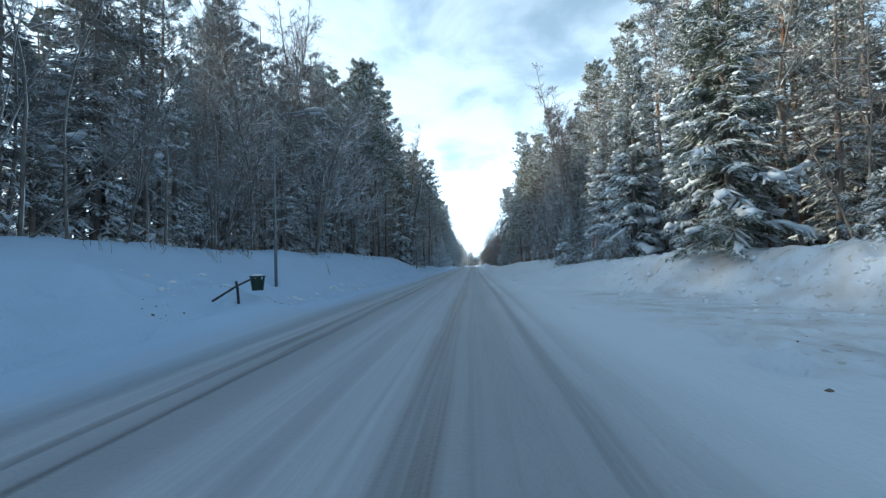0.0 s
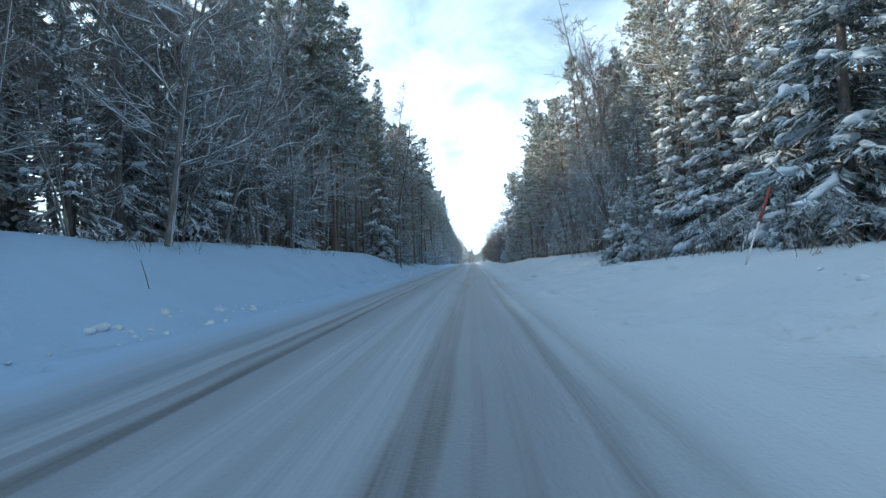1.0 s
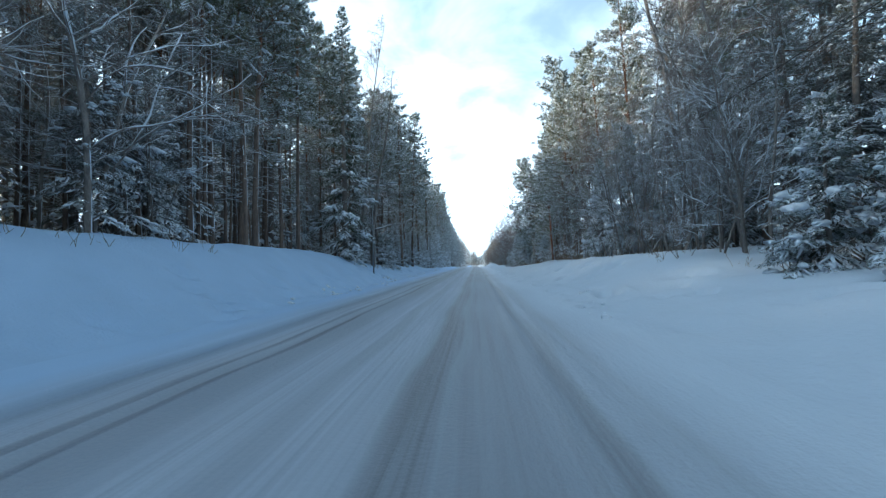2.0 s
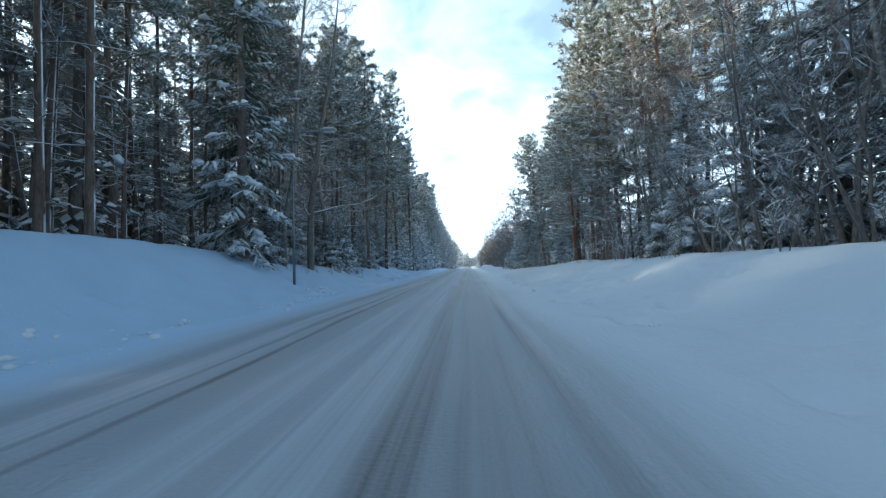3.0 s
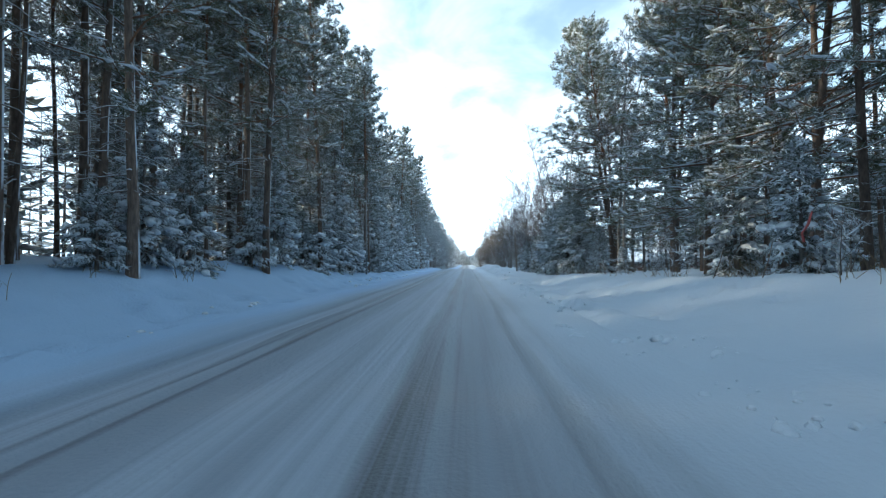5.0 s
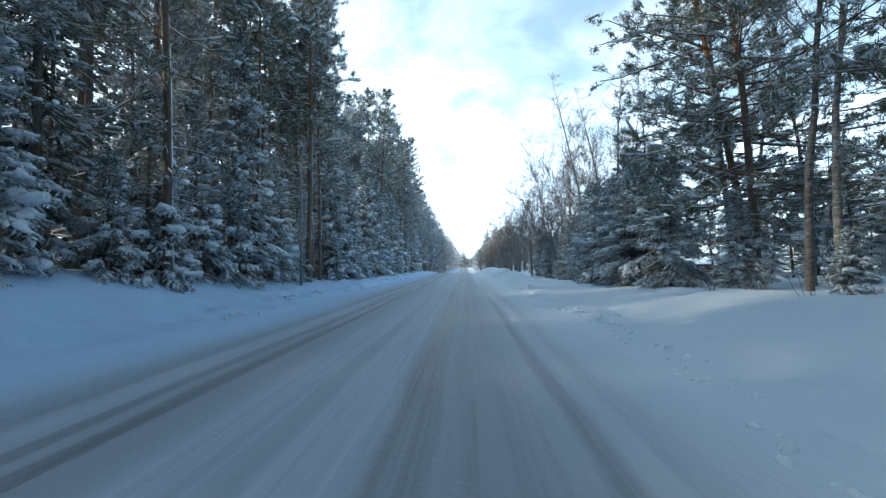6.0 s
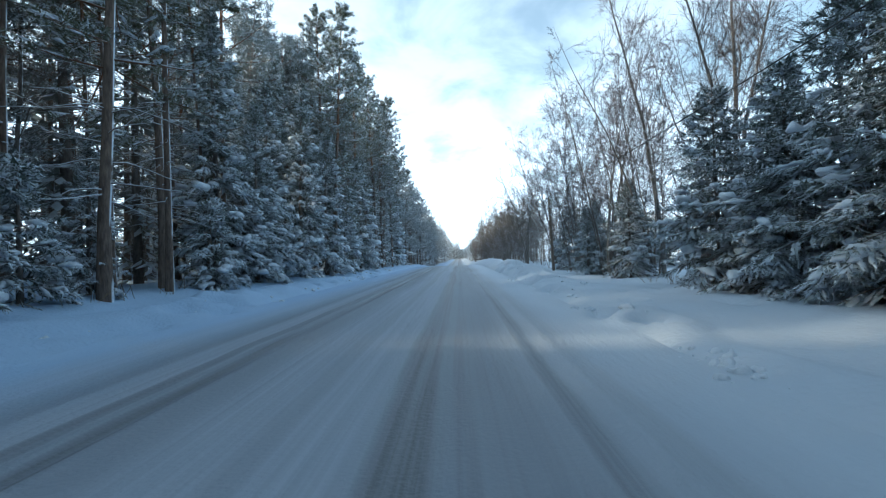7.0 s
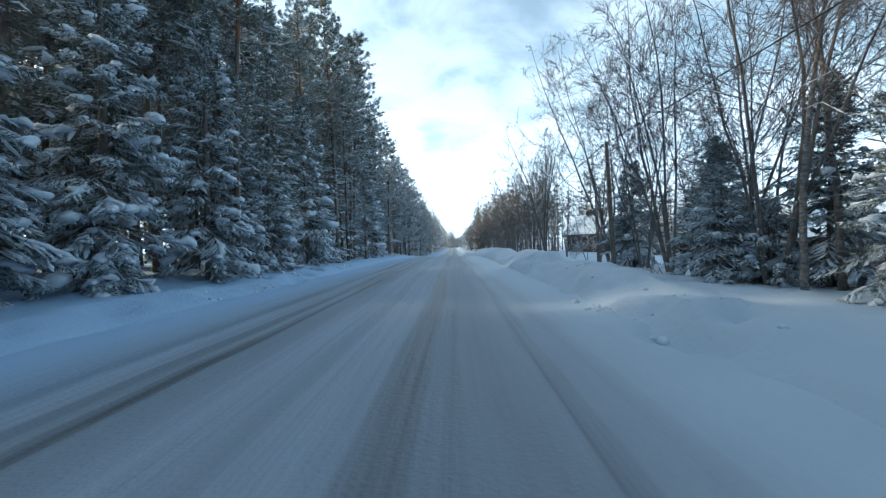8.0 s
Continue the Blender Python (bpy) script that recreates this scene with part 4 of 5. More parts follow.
plant_all("pine_d", [(9.6, 97.6, 20, 1.0), (9.8, 87.0, 200, 0.95), (10.0, 82.0, 150, 0.95), (11.5, 93.5, 60, 1.0), (11.2, 101.5, 290, 0.95), (10.4, 91.0, 120, 0.95), (10.8, 72.0, 10, 1.05), (11.6, 79.0, 100, 1.1), (11.0, 84.5, 250, 1.05), (11.8, 69.0, 40, 1.05)])
plant_all("birch_a", [(12.5, 50.0, 0, 1.05), (13.5, 55.0, 140, 1.0), (11.0, 46.0, 60, 0.8), (9.5, 111.2, 30, 0.66), (10.5, 113.5, 200, 0.7)])
plant_all("birch_b", [(8.9, 94.6, 0, 0.9), (8.9, 93.6, 100, 0.85), (10.2, 63.8, 200, 0.8), (10.3, 62.8, 20, 0.85), (8.0, 120.0, 70, 0.72), (9.2, 120.4, 170, 0.75), (12.6, 12.6, 20, 0.9)])
plant_all("clump_a", [(9.6, 117.8, 120, 0.95), (10.2, 112.8, 40, 0.9)])
plant_all("clump_b", [(8.6, 129.6, 100, 0.9), (9.8, 124.6, 200, 1.05)])
plant_all("thin_a", [(9.6, 45.0, 0, 0.95), (9.8, 49.0, 90, 0.9), (10.2, 53.0, 200, 0.95), (10.0, 65.5, 30, 0.8), (9.8, 42.5, 250, 0.9), (9.4, 70.9, 100, 0.8)])
plant_all("thin_b", [(9.2, 47.4, 0, 0.9), (9.3, 51.6, 100, 0.95), (9.4, 55.4, 200, 1.0), (9.0, 44.0, 300, 0.8), (9.2, 58.0, 40, 0.8), (9.3, 67.0, 150, 0.7), (12.0, 14.0, 20, 1.0)])
plant_all("thin_c", [(10.4, 47.8, 180, 0.95), (10.6, 52.0, 150, 1.0), (9.8, 64.6, 190, 0.95), (10.0, 56.6, 200, 0.9), (12.4, 17.0, 120, 1.0), (13.0, 10.4, 170, 1.0)])
plant_all("shrub_a", [(8.6, 46.0, 0, 0.8), (8.7, 66.3, 70, 0.6), (8.5, 53.2, 150, 0.7), (8.4, 39.6, 210, 0.8), (8.2, 28.6, 300, 0.8), (8.4, 71.5, 30, 0.6)])
plant_all("shrub_b", [(7.6, 26.6, 10, 1.3), (7.9, 33.4, 60, 1.4), (7.5, 43.6, 100, 1.2), (7.9, 47.0, 150, 1.4), (7.6, 52.0, 190, 1.2), (8.0, 55.4, 230, 1.5), (7.7, 63.4, 270, 1.3), (7.9, 68.4, 310, 1.4), (7.6, 78.2, 350, 1.2), (7.9, 86.0, 40, 1.2), (7.8, 24.4, 0, 1.1), (7.7, 22.8, 90, 1.0), (7.9, 49.6, 180, 0.9), (7.6, 57.4, 20, 0.9), (7.4, 30.4, 120, 0.8), (7.8, 74.2, 220, 1.0), (8.2, 95.4, 0, 0.8), (7.4, 60.6, 50, 0.8)])

# boughs and stems that reach out over the verge
LEFT_EDGE = (
    ("pine_c", -9.0, 88.0, 40, 1.05, 0),
    ("pine_c", -9.1, 95.5, 200, 1.0, 0),
    ("pine_c", -9.0, 107.0, 120, 1.0, 1),
    ("pine_c", -9.2, 80.5, 300, 0.95, 0),
    ("pine_c", -9.2, 128.0, 20, 0.95, 0),
    ("pine_a", -9.0, 153.5, 90, 1.0, 0),
    ("pine_b", -9.6, 150.0, 10, 0.95, 0),
    ("pine_c", -9.3, 144.0, 170, 1.05, 0))
RIGHT_EDGE = (
    ("clump_a", 8.4, 127.0, 0, 1.1, -7),
    ("clump_b", 8.4, 121.5, 90, 1.1, -5),
    ("clump_a", 8.2, 132.5, 60, 1.0, -5),
    ("birch_a", 9.8, 117.6, 40, 0.85, 0),
    ("birch_b", 10.4, 112.6, 140, 1.0, 0),
    ("birch_a", 12.0, 53.0, 60, 1.2, 0),
    ("pine_c", 9.9, 75.8, 130, 1.1, 0),
    ("spruce_c", 12.8, 56.5, 40, 1.1, 0),
    ("pine_c", 12.2, 60.5, 210, 1.0, 0),
    ("spruce_c", 13.2, 51.5, 160, 1.05, 0),
    ("pine_c", 13.8, 47.5, 80, 1.0, 0),
    ("pine_d", 10.2, 98.8, 330, 1.1, -3))
for key, x, y, turn, scale, tilt in LEFT_EDGE + RIGHT_EDGE:
    plant(key, x, y, turn, scale, (0, tilt))
# snow-bent stems leaning over the verge on the right
for key, x, y, turn, scale, tilt in (("alder_a", 9.6, 43.6, 20, 0.62, -14), ("thin_b", 9.2, 45.8, 80, 0.75, -18), ("alder_a", 9.6, 48.2, 150, 0.70, -20), ("thin_a", 9.0, 50.4, 200, 0.65, -42),
                                     ("alder_a", 9.5, 53.6, 260, 0.66, -24), ("thin_b", 9.0, 56.0, 300, 0.8, -26), ("thin_a", 9.3, 58.6, 10, 0.7, -20), ("thin_a", 9.2, 68.2, 40, 0.7, -16)):
    plant(key, x, y, turn, scale, (0, tilt))
# birches leaning towards the road on the left, near the start
for x, y, ry, rz, s in ((-10.5, 15.8, 22, 10, 0.42), (-10.5, 17.0, 34, -15, 0.42), (-10.6, 9.5, 38, 20, 0.5)):
    plant("thin_c", x, y, rz, s, (0, ry))

# the forest behind the first rows
rng = np.random.default_rng(77)


def strip(y0, y1, x0, x1, step, keys, scales, weights=None):
    y = y0
    while y < y1:
        x = rng.uniform(x0, x1)
        key = keys[int(rng.choice(len(keys), p=weights))]
        plant(key, x, y + rng.normal(0, step * 0.3), rng.uniform(0, 360), rng.uniform(*scales), (rng.normal(0, 1.2), rng.normal(0, 1.2)))
        y += step * rng.uniform(0.6, 1.4)


CONIFERS = ("far_pine", "far_pine_b", "far_spruce", "far_slim", "far_birch")
for y0, y1, scales in ((-16, 26, (0.58, 0.76)), (26, 45, (0.70, 0.90)), (45, 160, (0.8, 1.1))):
    strip(y0, y1, -14.5, -12.3, 2.6, CONIFERS, scales, (0.26, 0.16, 0.12, 0.30, 0.16))
    strip(y0, y1, -18.5, -15, 2.8, CONIFERS, scales, (0.35, 0.20, 0.20, 0.20, 0.05))
strip(6, 40, 12.5, 15, 2.0, ("far_pine", "far_pine_b", "thicket", "thicket_b", "thin_a"), (0.8, 1.1), (0.25, 0.15, 0.20, 0.15, 0.25))
strip(40, 68, 12.5, 15, 2.6, CONIFERS, (0.7, 1.0), (0.30, 0.15, 0.20, 0.25, 0.10))
strip(4, 34, 15.5, 18, 2.2, ("far_pine", "far_pine_b", "thicket"), (0.8, 1.1), (0.4, 0.3, 0.3))
strip(34, 68, 15.5, 18, 2.8, CONIFERS, (0.75, 1.05), (0.35, 0.20, 0.25, 0.20, 0.0))
# brush and slim trees at the edge of the wood
strip(7, 46, -13.4, -11.2, 1.1, ("thicket", "thicket_b", "thin_a", "far_birch"), (0.7, 1.1), (0.38, 0.30, 0.12, 0.20))
strip(40, 59, -15.5, -11.2, 0.9, ("pine_slim", "pine_slim_b"), (0.9, 1.15), (0.5, 0.5))
strip(60, 98, -14.5, -11.0, 2.6, ("pine_slim", "pine_slim_b"), (0.9, 1.15), (0.5, 0.5))
strip(103, 113, -12.5, -9.8, 1.6, ("pine_slim", "pine_slim_b"), (0.9, 1.1), (0.5, 0.5))
strip(70, 96, 10.5, 14.0, 2.4, ("pine_slim", "pine_slim_b"), (0.9, 1.1), (0.5, 0.5))
strip(60, 100, -13.6, -12.0, 2.8, ("thicket", "thin_a", "far_spruce"), (0.6, 1.0), (0.6, 0.2, 0.2))
strip(22, 70, 10.8, 12.8, 1.5, ("thicket", "thin_a", "thicket_b", "far_birch"), (0.7, 1.1), (0.35, 0.25, 0.2, 0.2))
strip(66, 98, 12.5, 17, 4.6, ("thicket_b", "far_pine", "far_pine_b"), (0.5, 0.9), (0.4, 0.3, 0.3))
strip(97, 134, 10.5, 13.5, 4.5, ("clump_b", "birch_b", "thicket_b"), (0.6, 0.9), (0.3, 0.5, 0.2))
strip(95, 117, 13.0, 17.0, 3.2, ("clump_b", "thicket_b", "shrub_a"), (0.5, 0.8), (0.3, 0.3, 0.4))
strip(95, 118, 17.0, 22.0, 1.6, ("thicket_b", "shrub_a", "far_birch"), (0.45, 0.85), (0.5, 0.3, 0.2))
strip(96, 122, 22.0, 29.0, 2.2, ("far_birch", "thicket_b", "far_spruce"), (0.5, 0.8), (0.3, 0.4, 0.3))
strip(134, 158, 7.8, 9.6, 2.8, ("far_clump", "thin_b", "shrub_a"), (0.4, 0.7), (0.5, 0.25, 0.25))
# mostly out of view: tall trees added to keep sun off the first stretch
strip(-14, 8, -17, -11.5, 1.3, ("far_spruce", "far_pine_b"), (1.0, 1.2), (0.5, 0.5))
strip(28, 46, -18, -14.5, 2.6, ("far_pine", "far_pine_b"), (0.78, 0.95), (0.5, 0.5))
strip(26, 60, -25, -18.5, 1.6, ("far_spruce", "far_pine_b"), (0.78, 1.0), (0.7, 0.3))
strip(60, 118, -25, -18.5, 2.6, ("far_spruce", "far_pine_b"), (0.6, 0.9), (0.7, 0.3))
strip(44, 92, -17, -13, 3.2, ("far_pine", "far_pine_b", "far_spruce"), (1.0, 1.2), (0.4, 0.3, 0.3))
strip(92, 165, -16, -12.5, 2.8, ("far_spruce", "far_pine", "far_pine_b"), (1.05, 1.25), (0.3, 0.4, 0.3))
strip(58, 72, -25, -18.5, 1.5, ("far_spruce",), (1.0, 1.15))
strip(112, 150, -25, -18.5, 2.0, ("far_spruce", "far_pine_b"), (0.9, 1.1))
# on both sides towards and beyond the crest
strip(138, 330, -11.5, -9.0, 2.6, CONIFERS, (0.7, 1.0), (0.2, 0.3, 0.5, 0.0, 0.0))
strip(150, 200, 7.6, 11.0, 3.4, ("far_clump", "clump_b"), (0.45, 1.1), (0.7, 0.3))
strip(200, 330, 7.4, 11.5, 3.4, ("far_clump", "clump_b"), (0.85, 1.2), (0.8, 0.2))
plant_all("shrub_a", [(10.6, 147.0, 0, 0.7), (12.2, 151.0, 90, 0.8), (13.8, 153.0, 200, 0.75), (15.4, 156.0, 300, 0.8), (16.8, 158.0, 40, 0.8)])
strip(185, 280, 11, 16, 3.2, CONIFERS, (0.6, 0.9), (0.15, 0.15, 0.4, 0.0, 0.3))


def woods(seed, boxes, boughs):
    """Distant conifers, joined: trunks and boughs of many trees."""
    rng = np.random.default_rng(seed)
    xs, ys = [], []
    for x0, x1, y0, y1, n in boxes:
        xs.append(rng.uniform(x0, x1, n))
        ys.append(rng.uniform(y0, y1, n))
    x, y = np.concatenate(xs), np.concatenate(ys)
    n = len(x)
    z = height(x, y)
    H = np.where(y > 150, rng.uniform(15, 23, n), rng.uniform(9, 16, n))
    H = np.where((x < -18) & (y < 150), rng.uniform(11, 16, n), H)
    H = np.where((x > 20) & (y > 84) & (y < 190), rng.uniform(5, 9, n), H)
    H = np.where((y > 320) & (x > 0) & (x < 20), rng.uniform(9, 15, n), H)
    is_pine = rng.random(n) < 0.45
    bare = np.where(is_pine, 0.15, 0.01)
    base = np.stack([x, y, z - 0.1], 1)
    top = base + np.stack([rng.normal(0, 0.3, n), rng.normal(0, 0.3, n), H], 1)
    trunk = tubes(np.stack([base, top], 1), np.stack([0.009 * H + 0.03, np.full(n, 0.02)], 1), 5, cap=False)
    w = np.repeat(np.arange(n), boughs)
    h = bare[w] + (0.99 - bare[w]) * rng.random(len(w)) ** 0.9
    R = np.where(is_pine[w], 2.5 * np.sin(np.pi * np.clip(0.12 + 0.8 * (h - bare[w]) / (1 - bare[w]), 0, 1)), 2.7 * (1 - h) ** 0.8) + 0.25
    R = R * rng.uniform(0.6, 1.15, len(w))
    az = rng.uniform(0, 2 * np.pi, len(w))
    d = unit(np.stack([np.cos(az), np.sin(az), np.where(is_pine[w], 0.35, -0.25 + 0.7 * h) + rng.normal(0, 0.15, len(w))], 1))
    p = base[w] + (top - base)[w] * h[:, None]
    side = unit(np.cross(d, np.array([0, 0, 1.0])))
    inner = fronds(p + d * (R * 0.12)[:, None], d, side, R * 0.9, 0.10 + R * 0.17, 0.5)
    sg = rng.choice([-1, 1], len(w))[:, None]
    d2 = unit(d + side * sg * 0.9 + np.array([0, 0, -0.15]))
    outer = fronds(p + d * (R * 0.45)[:, None], d2, unit(np.cross(d2, np.array([0, 0, 1.0]))), R * 0.5, 0.06 + R * 0.11, 0.5)
    return [trunk], [inner, outer]


# boxes wholly below y = 0 are unseen, added to block sky light from behind
WOODS_LEFT = [(-34, -22, -20, 60, 110), (-34, -22, 60, 150, 90), (-30, -18.5, 150, 260, 220), (-70, -30, -30, 300, 220), (-26, -9, -70, -6, 80), (-24, -9.5, 170, 420, 170), (-14, -8.6, 320, 720, 230)]
WOODS_RIGHT = [(17.5, 34, -20, 64, 190), (34, 64, -20, 66, 180), (38, 64, 66, 90, 40), (21, 46, 88, 118, 90), (46, 66, 110, 150, 60), (22, 60, 152, 185, 110), (40, 80, 90, 135, 60), (12, 30, -70, -4, 60), (13, 40, 200, 420, 130), (9, 13, 270, 420, 50), (7.6, 13, 320, 720, 230), (40, 110, 130, 260, 60)]
WOODS_ACROSS = [(-60, 60, 720, 800, 260), (-7, 7, 560, 640, 60), (-40, 40, -140, -75, 90)]
wood_trunks, wood_boughs = woods(5, WOODS_LEFT + WOODS_RIGHT + WOODS_ACROSS, 62)
far_woods = tagged(new("far_woods"), "dense dark snow-dusted conifer forest behind the roadside trees", "forest", kind="stuff")
part("trunk", mesh_of("trunk", wood_trunks, M_GREYBARK, True), far_woods)
part("crown", mesh_of("crown", wood_boughs, M_FROST), far_woods)

# ---- roadside things ----


def box(x0, y0, z0, x1, y1, z1, bevel=0.0):
    bm = bmesh.new()
    bmesh.ops.create_cube(bm, size=1.0, matrix=Matrix.Translation(((x0 + x1) / 2, (y0 + y1) / 2, (z0 + z1) / 2)) @ Matrix.Diagonal((x1 - x0, y1 - y0, z1 - z0, 1)))
    if bevel:
        bmesh.ops.bevel(bm, geom=bm.edges, offset=bevel, segments=2, affect="EDGES", profile=0.5)
    return bm


def solid(name, bm, mat, parent, label="", smooth=False):
    bmesh.ops.recalc_face_normals(bm, faces=bm.faces)
    me = bpy.data.meshes.new(name)
    bm.to_mesh(me)
    bm.free()
    me.materials.append(mat)
    if smooth:
        me.polygons.foreach_set("use_smooth", np.ones(len(me.polygons), dtype=bool))
    return part(name, me, parent, label)


def rod(name, pts, radii, mat, parent, sides=10, label=""):
    return part(name, mesh_of(name, [tubes(np.array([pts], float), np.array([radii], float), sides)], mat, True), parent, label)


def street_lamp(x, y):
    top = tagged(new("street_lamp"), "galvanised street lamp on a tall thin pole in snow", "street lamp", "street lamps")
    top.matrix_basis = pose(x, y, gz(x, y))
    rod("pole", [(0, 0, -0.5), (0, 0, 2.2), (0, 0, 2.25), (0, 0, 6.1)], [0.062, 0.06, 0.048, 0.045], M_STEEL, top, 12)
    bend = [(0.55 * (1 - math.cos(a)), 0, 6.1 + 1.0 * math.sin(a)) for a in np.linspace(0, math.pi / 2, 8)]
    rod("arm", bend + [(1.45, 0, 7.16)], [0.04] * 9, M_STEEL, top, 10)
    head = solid("luminaire", box(1.35, -0.15, 7.08, 2.1, 0.15, 7.24, 0.06), M_LAMPHEAD, top, "grey lamp housing", True)
    solid("diffuser", box(1.55, -0.11, 7.03, 2.03, 0.11, 7.09, 0.025), M_LAMPGLASS, head, "frosted lamp glass")
    part("lying_snow", mesh_of("lying_snow", [lumps(np.random.default_rng(3), np.array([[1.7, 0, 7.25]]), np.array([[1.0, 0, 0]]), [0.7], [0.12], 6, 8, 0.4)], M_TREESNOW, True), top)
    return top


lamp = street_lamp(-8.05, 17.0)
for ly in (60.8, 103.4):
    copy_thing(lamp, pose(-8.05, ly, gz(-8.05, ly)))


def bin_stand(x, y):
    """A slanting bar on a short post that carries an empty green bin."""
    top = tagged(new("bin_stand"), "slanting steel bar on a post holding a dark green bin", "bin stand")
    top.matrix_basis = pose(x, y, gz(x, y) + 0.06, 0, 0, 0)
    rod("post", [(0.0, 0.02, -0.6), (-0.03, -0.02, 0.32), (-0.05, -0.05, 0.52)], [0.035, 0.035, 0.03], M_DARKSTEEL, top, 8)
    rod("bar", [(-0.05, -1.05, 0.10), (-0.02, -0.05, 0.40), (0.0, 0.85, 0.60)], [0.028, 0.028, 0.028], M_DARKSTEEL, top, 8)
    bm = bmesh.new()
    bmesh.ops.create_cone(bm, cap_ends=True, segments=20, radius1=0.15, radius2=0.20, depth=0.40, matrix=Matrix.Translation((0.0, 0.95, 0.42)))
    lid = [f for f in bm.faces if f.normal.z > 0.9]
    inset = bmesh.ops.inset_region(bm, faces=lid, thickness=0.025)
    bmesh.ops.translate(bm, verts=list({v for f in lid for v in f.verts}), vec=(0, 0, -0.06))
    tub = solid("bin", bm, M_GREENPLASTIC, top, "dark green plastic bin", False)
    rod("rim", [(0.203 * math.cos(a), 0.95 + 0.203 * math.sin(a), 0.61) for a in np.linspace(0, 2 * math.pi, 21)], [0.016] * 21, M_GREENPLASTIC, tub, 6)
    part("lying_snow", mesh_of("lying_snow", [lumps(np.random.default_rng(4), np.array([[0.0, 0.95, 0.59]]), np.array([[0, 1.0, 0]]), [0.36], [0.17], 6, 10, 0.5)], M_TREESNOW, True), tub)
    return top


bin_stand(-6.0, 10.6)


def utility_pole(x, y, tall, mat, label, tilt):
    top = tagged(new("utility_pole"), label, "pole", "overhead line poles")
    top.matrix_basis = pose(x, y, gz(x, y), tilt[0], tilt[1], 0)
    rod("shaft", [(0, 0, -0.6), (0, 0, tall * 0.5), (0, 0, tall)], [0.105, 0.095, 0.08], mat, top, 14)
    rod("band", [(0, 0, 0.32), (0, 0, 0.36)], [0.109, 0.109], M_STEEL, top, 14, "thin metal band")
    rod("insulator", [(-0.10, 0, tall - 0.25), (-0.16, 0, tall - 0.22), (-0.17, 0, tall - 0.1)], [0.02, 0.03, 0.03], M_DARKSTEEL, top, 8)
    return top


M_ORANGEPOLE = plain("reddish_pole_wood", (0.17, 0.075, 0.042), 0.85, 0.0, 0.3, 7.0)
utility_pole(8.6, 76.1, 6.2, M_ORANGEPOLE, "reddish-brown wooden utility pole leaning in the snow", (0, -2.2))
utility_pole(7.0, 129.0, 5.6, M_POLE, "weathered grey wooden utility pole behind the snow bank", (0, -2.0))


def wire(a, b, sag):
    pts = [tuple(np.array(a) * (1 - s) + np.array(b) * s - np.array([0, 0, sag * 4 * s * (1 - s)])) for s in np.linspace(0, 1, 25)]
    top = new("overhead_cable", mesh_of("overhead_cable", [tubes(np.array([pts]), np.full((1, 25), 0.016), 6)], M_WIRE, True))
    return tagged(top, "thin black overhead cable between wooden poles", "cable")


wire((8.2, 76.1, gz(8.6, 76.1) + 6.05), (6.65, 129.0, gz(7.0, 129.0) + 5.45), 0.7)
wire((8.2, 76.1, gz(8.6, 76.1) + 6.05), (10.8, 20.0, 8.2), 0.7)
wire((6.65, 129.0, gz(7.0, 129.0) + 5.45), (8.0, 178.0, 4.6), 0.6)


def snow_stake(x, y, tall, ry, rx):
    top = tagged(new("snow_stake"), "leaning white snow stake with a red top", "stake", "snow stakes")
    top.matrix_basis = pose(x, y, gz(x, y) - 0.15, rx, ry, 0)
    rod("shaft", [(0, 0, -0.2), (0, 0, tall * 0.62)], [0.022, 0.02], M_WHITE, top, 8)
    rod("tip", [(0, 0, tall * 0.615), (0, 0, tall)], [0.03, 0.028], M_RED, top, 8, "red plastic tip")
    return top


snow_stake(6.5, 24.6, 2.1, 5, 24)
for sx, sy, tall, ry in ((-8.2, 24.0, 0.8, -12), (7.2, 82.0, 1.0, 18), (-8.3, 74.6, 0.6, -8), (7.0, 79.6, 0.9, 14)):
    stick = new("stick", mesh_of("stick", [tubes(np.array([[(0, 0, -0.2), (0.02, 0, tall * 0.5), (0.0, 0.02, tall)]]), np.array([[0.014, 0.012, 0.008]]), 7)], M_POLE, True))
    stick.matrix_basis = pose(sx, sy, gz(sx, sy) - 0.05, 6, ry, 0)
    tagged(stick, "thin grey stick leaning in the snow", "stick", "marker sticks")

# a red ribbon caught on a young spruce
ribbon = np.array([[(7.75, 79.3, 1.75), (7.70, 79.28, 1.95), (7.82, 79.25, 2.15), (7.95, 79.3, 2.45)]])
ribbon = tagged(new("ribbon", mesh_of("ribbon", [tubes(ribbon, np.array([[0.05, 0.035, 0.05, 0.03]]), 6, 0.35)], M_RED, True)), "faded red plastic ribbon caught on a young spruce", "ribbon")


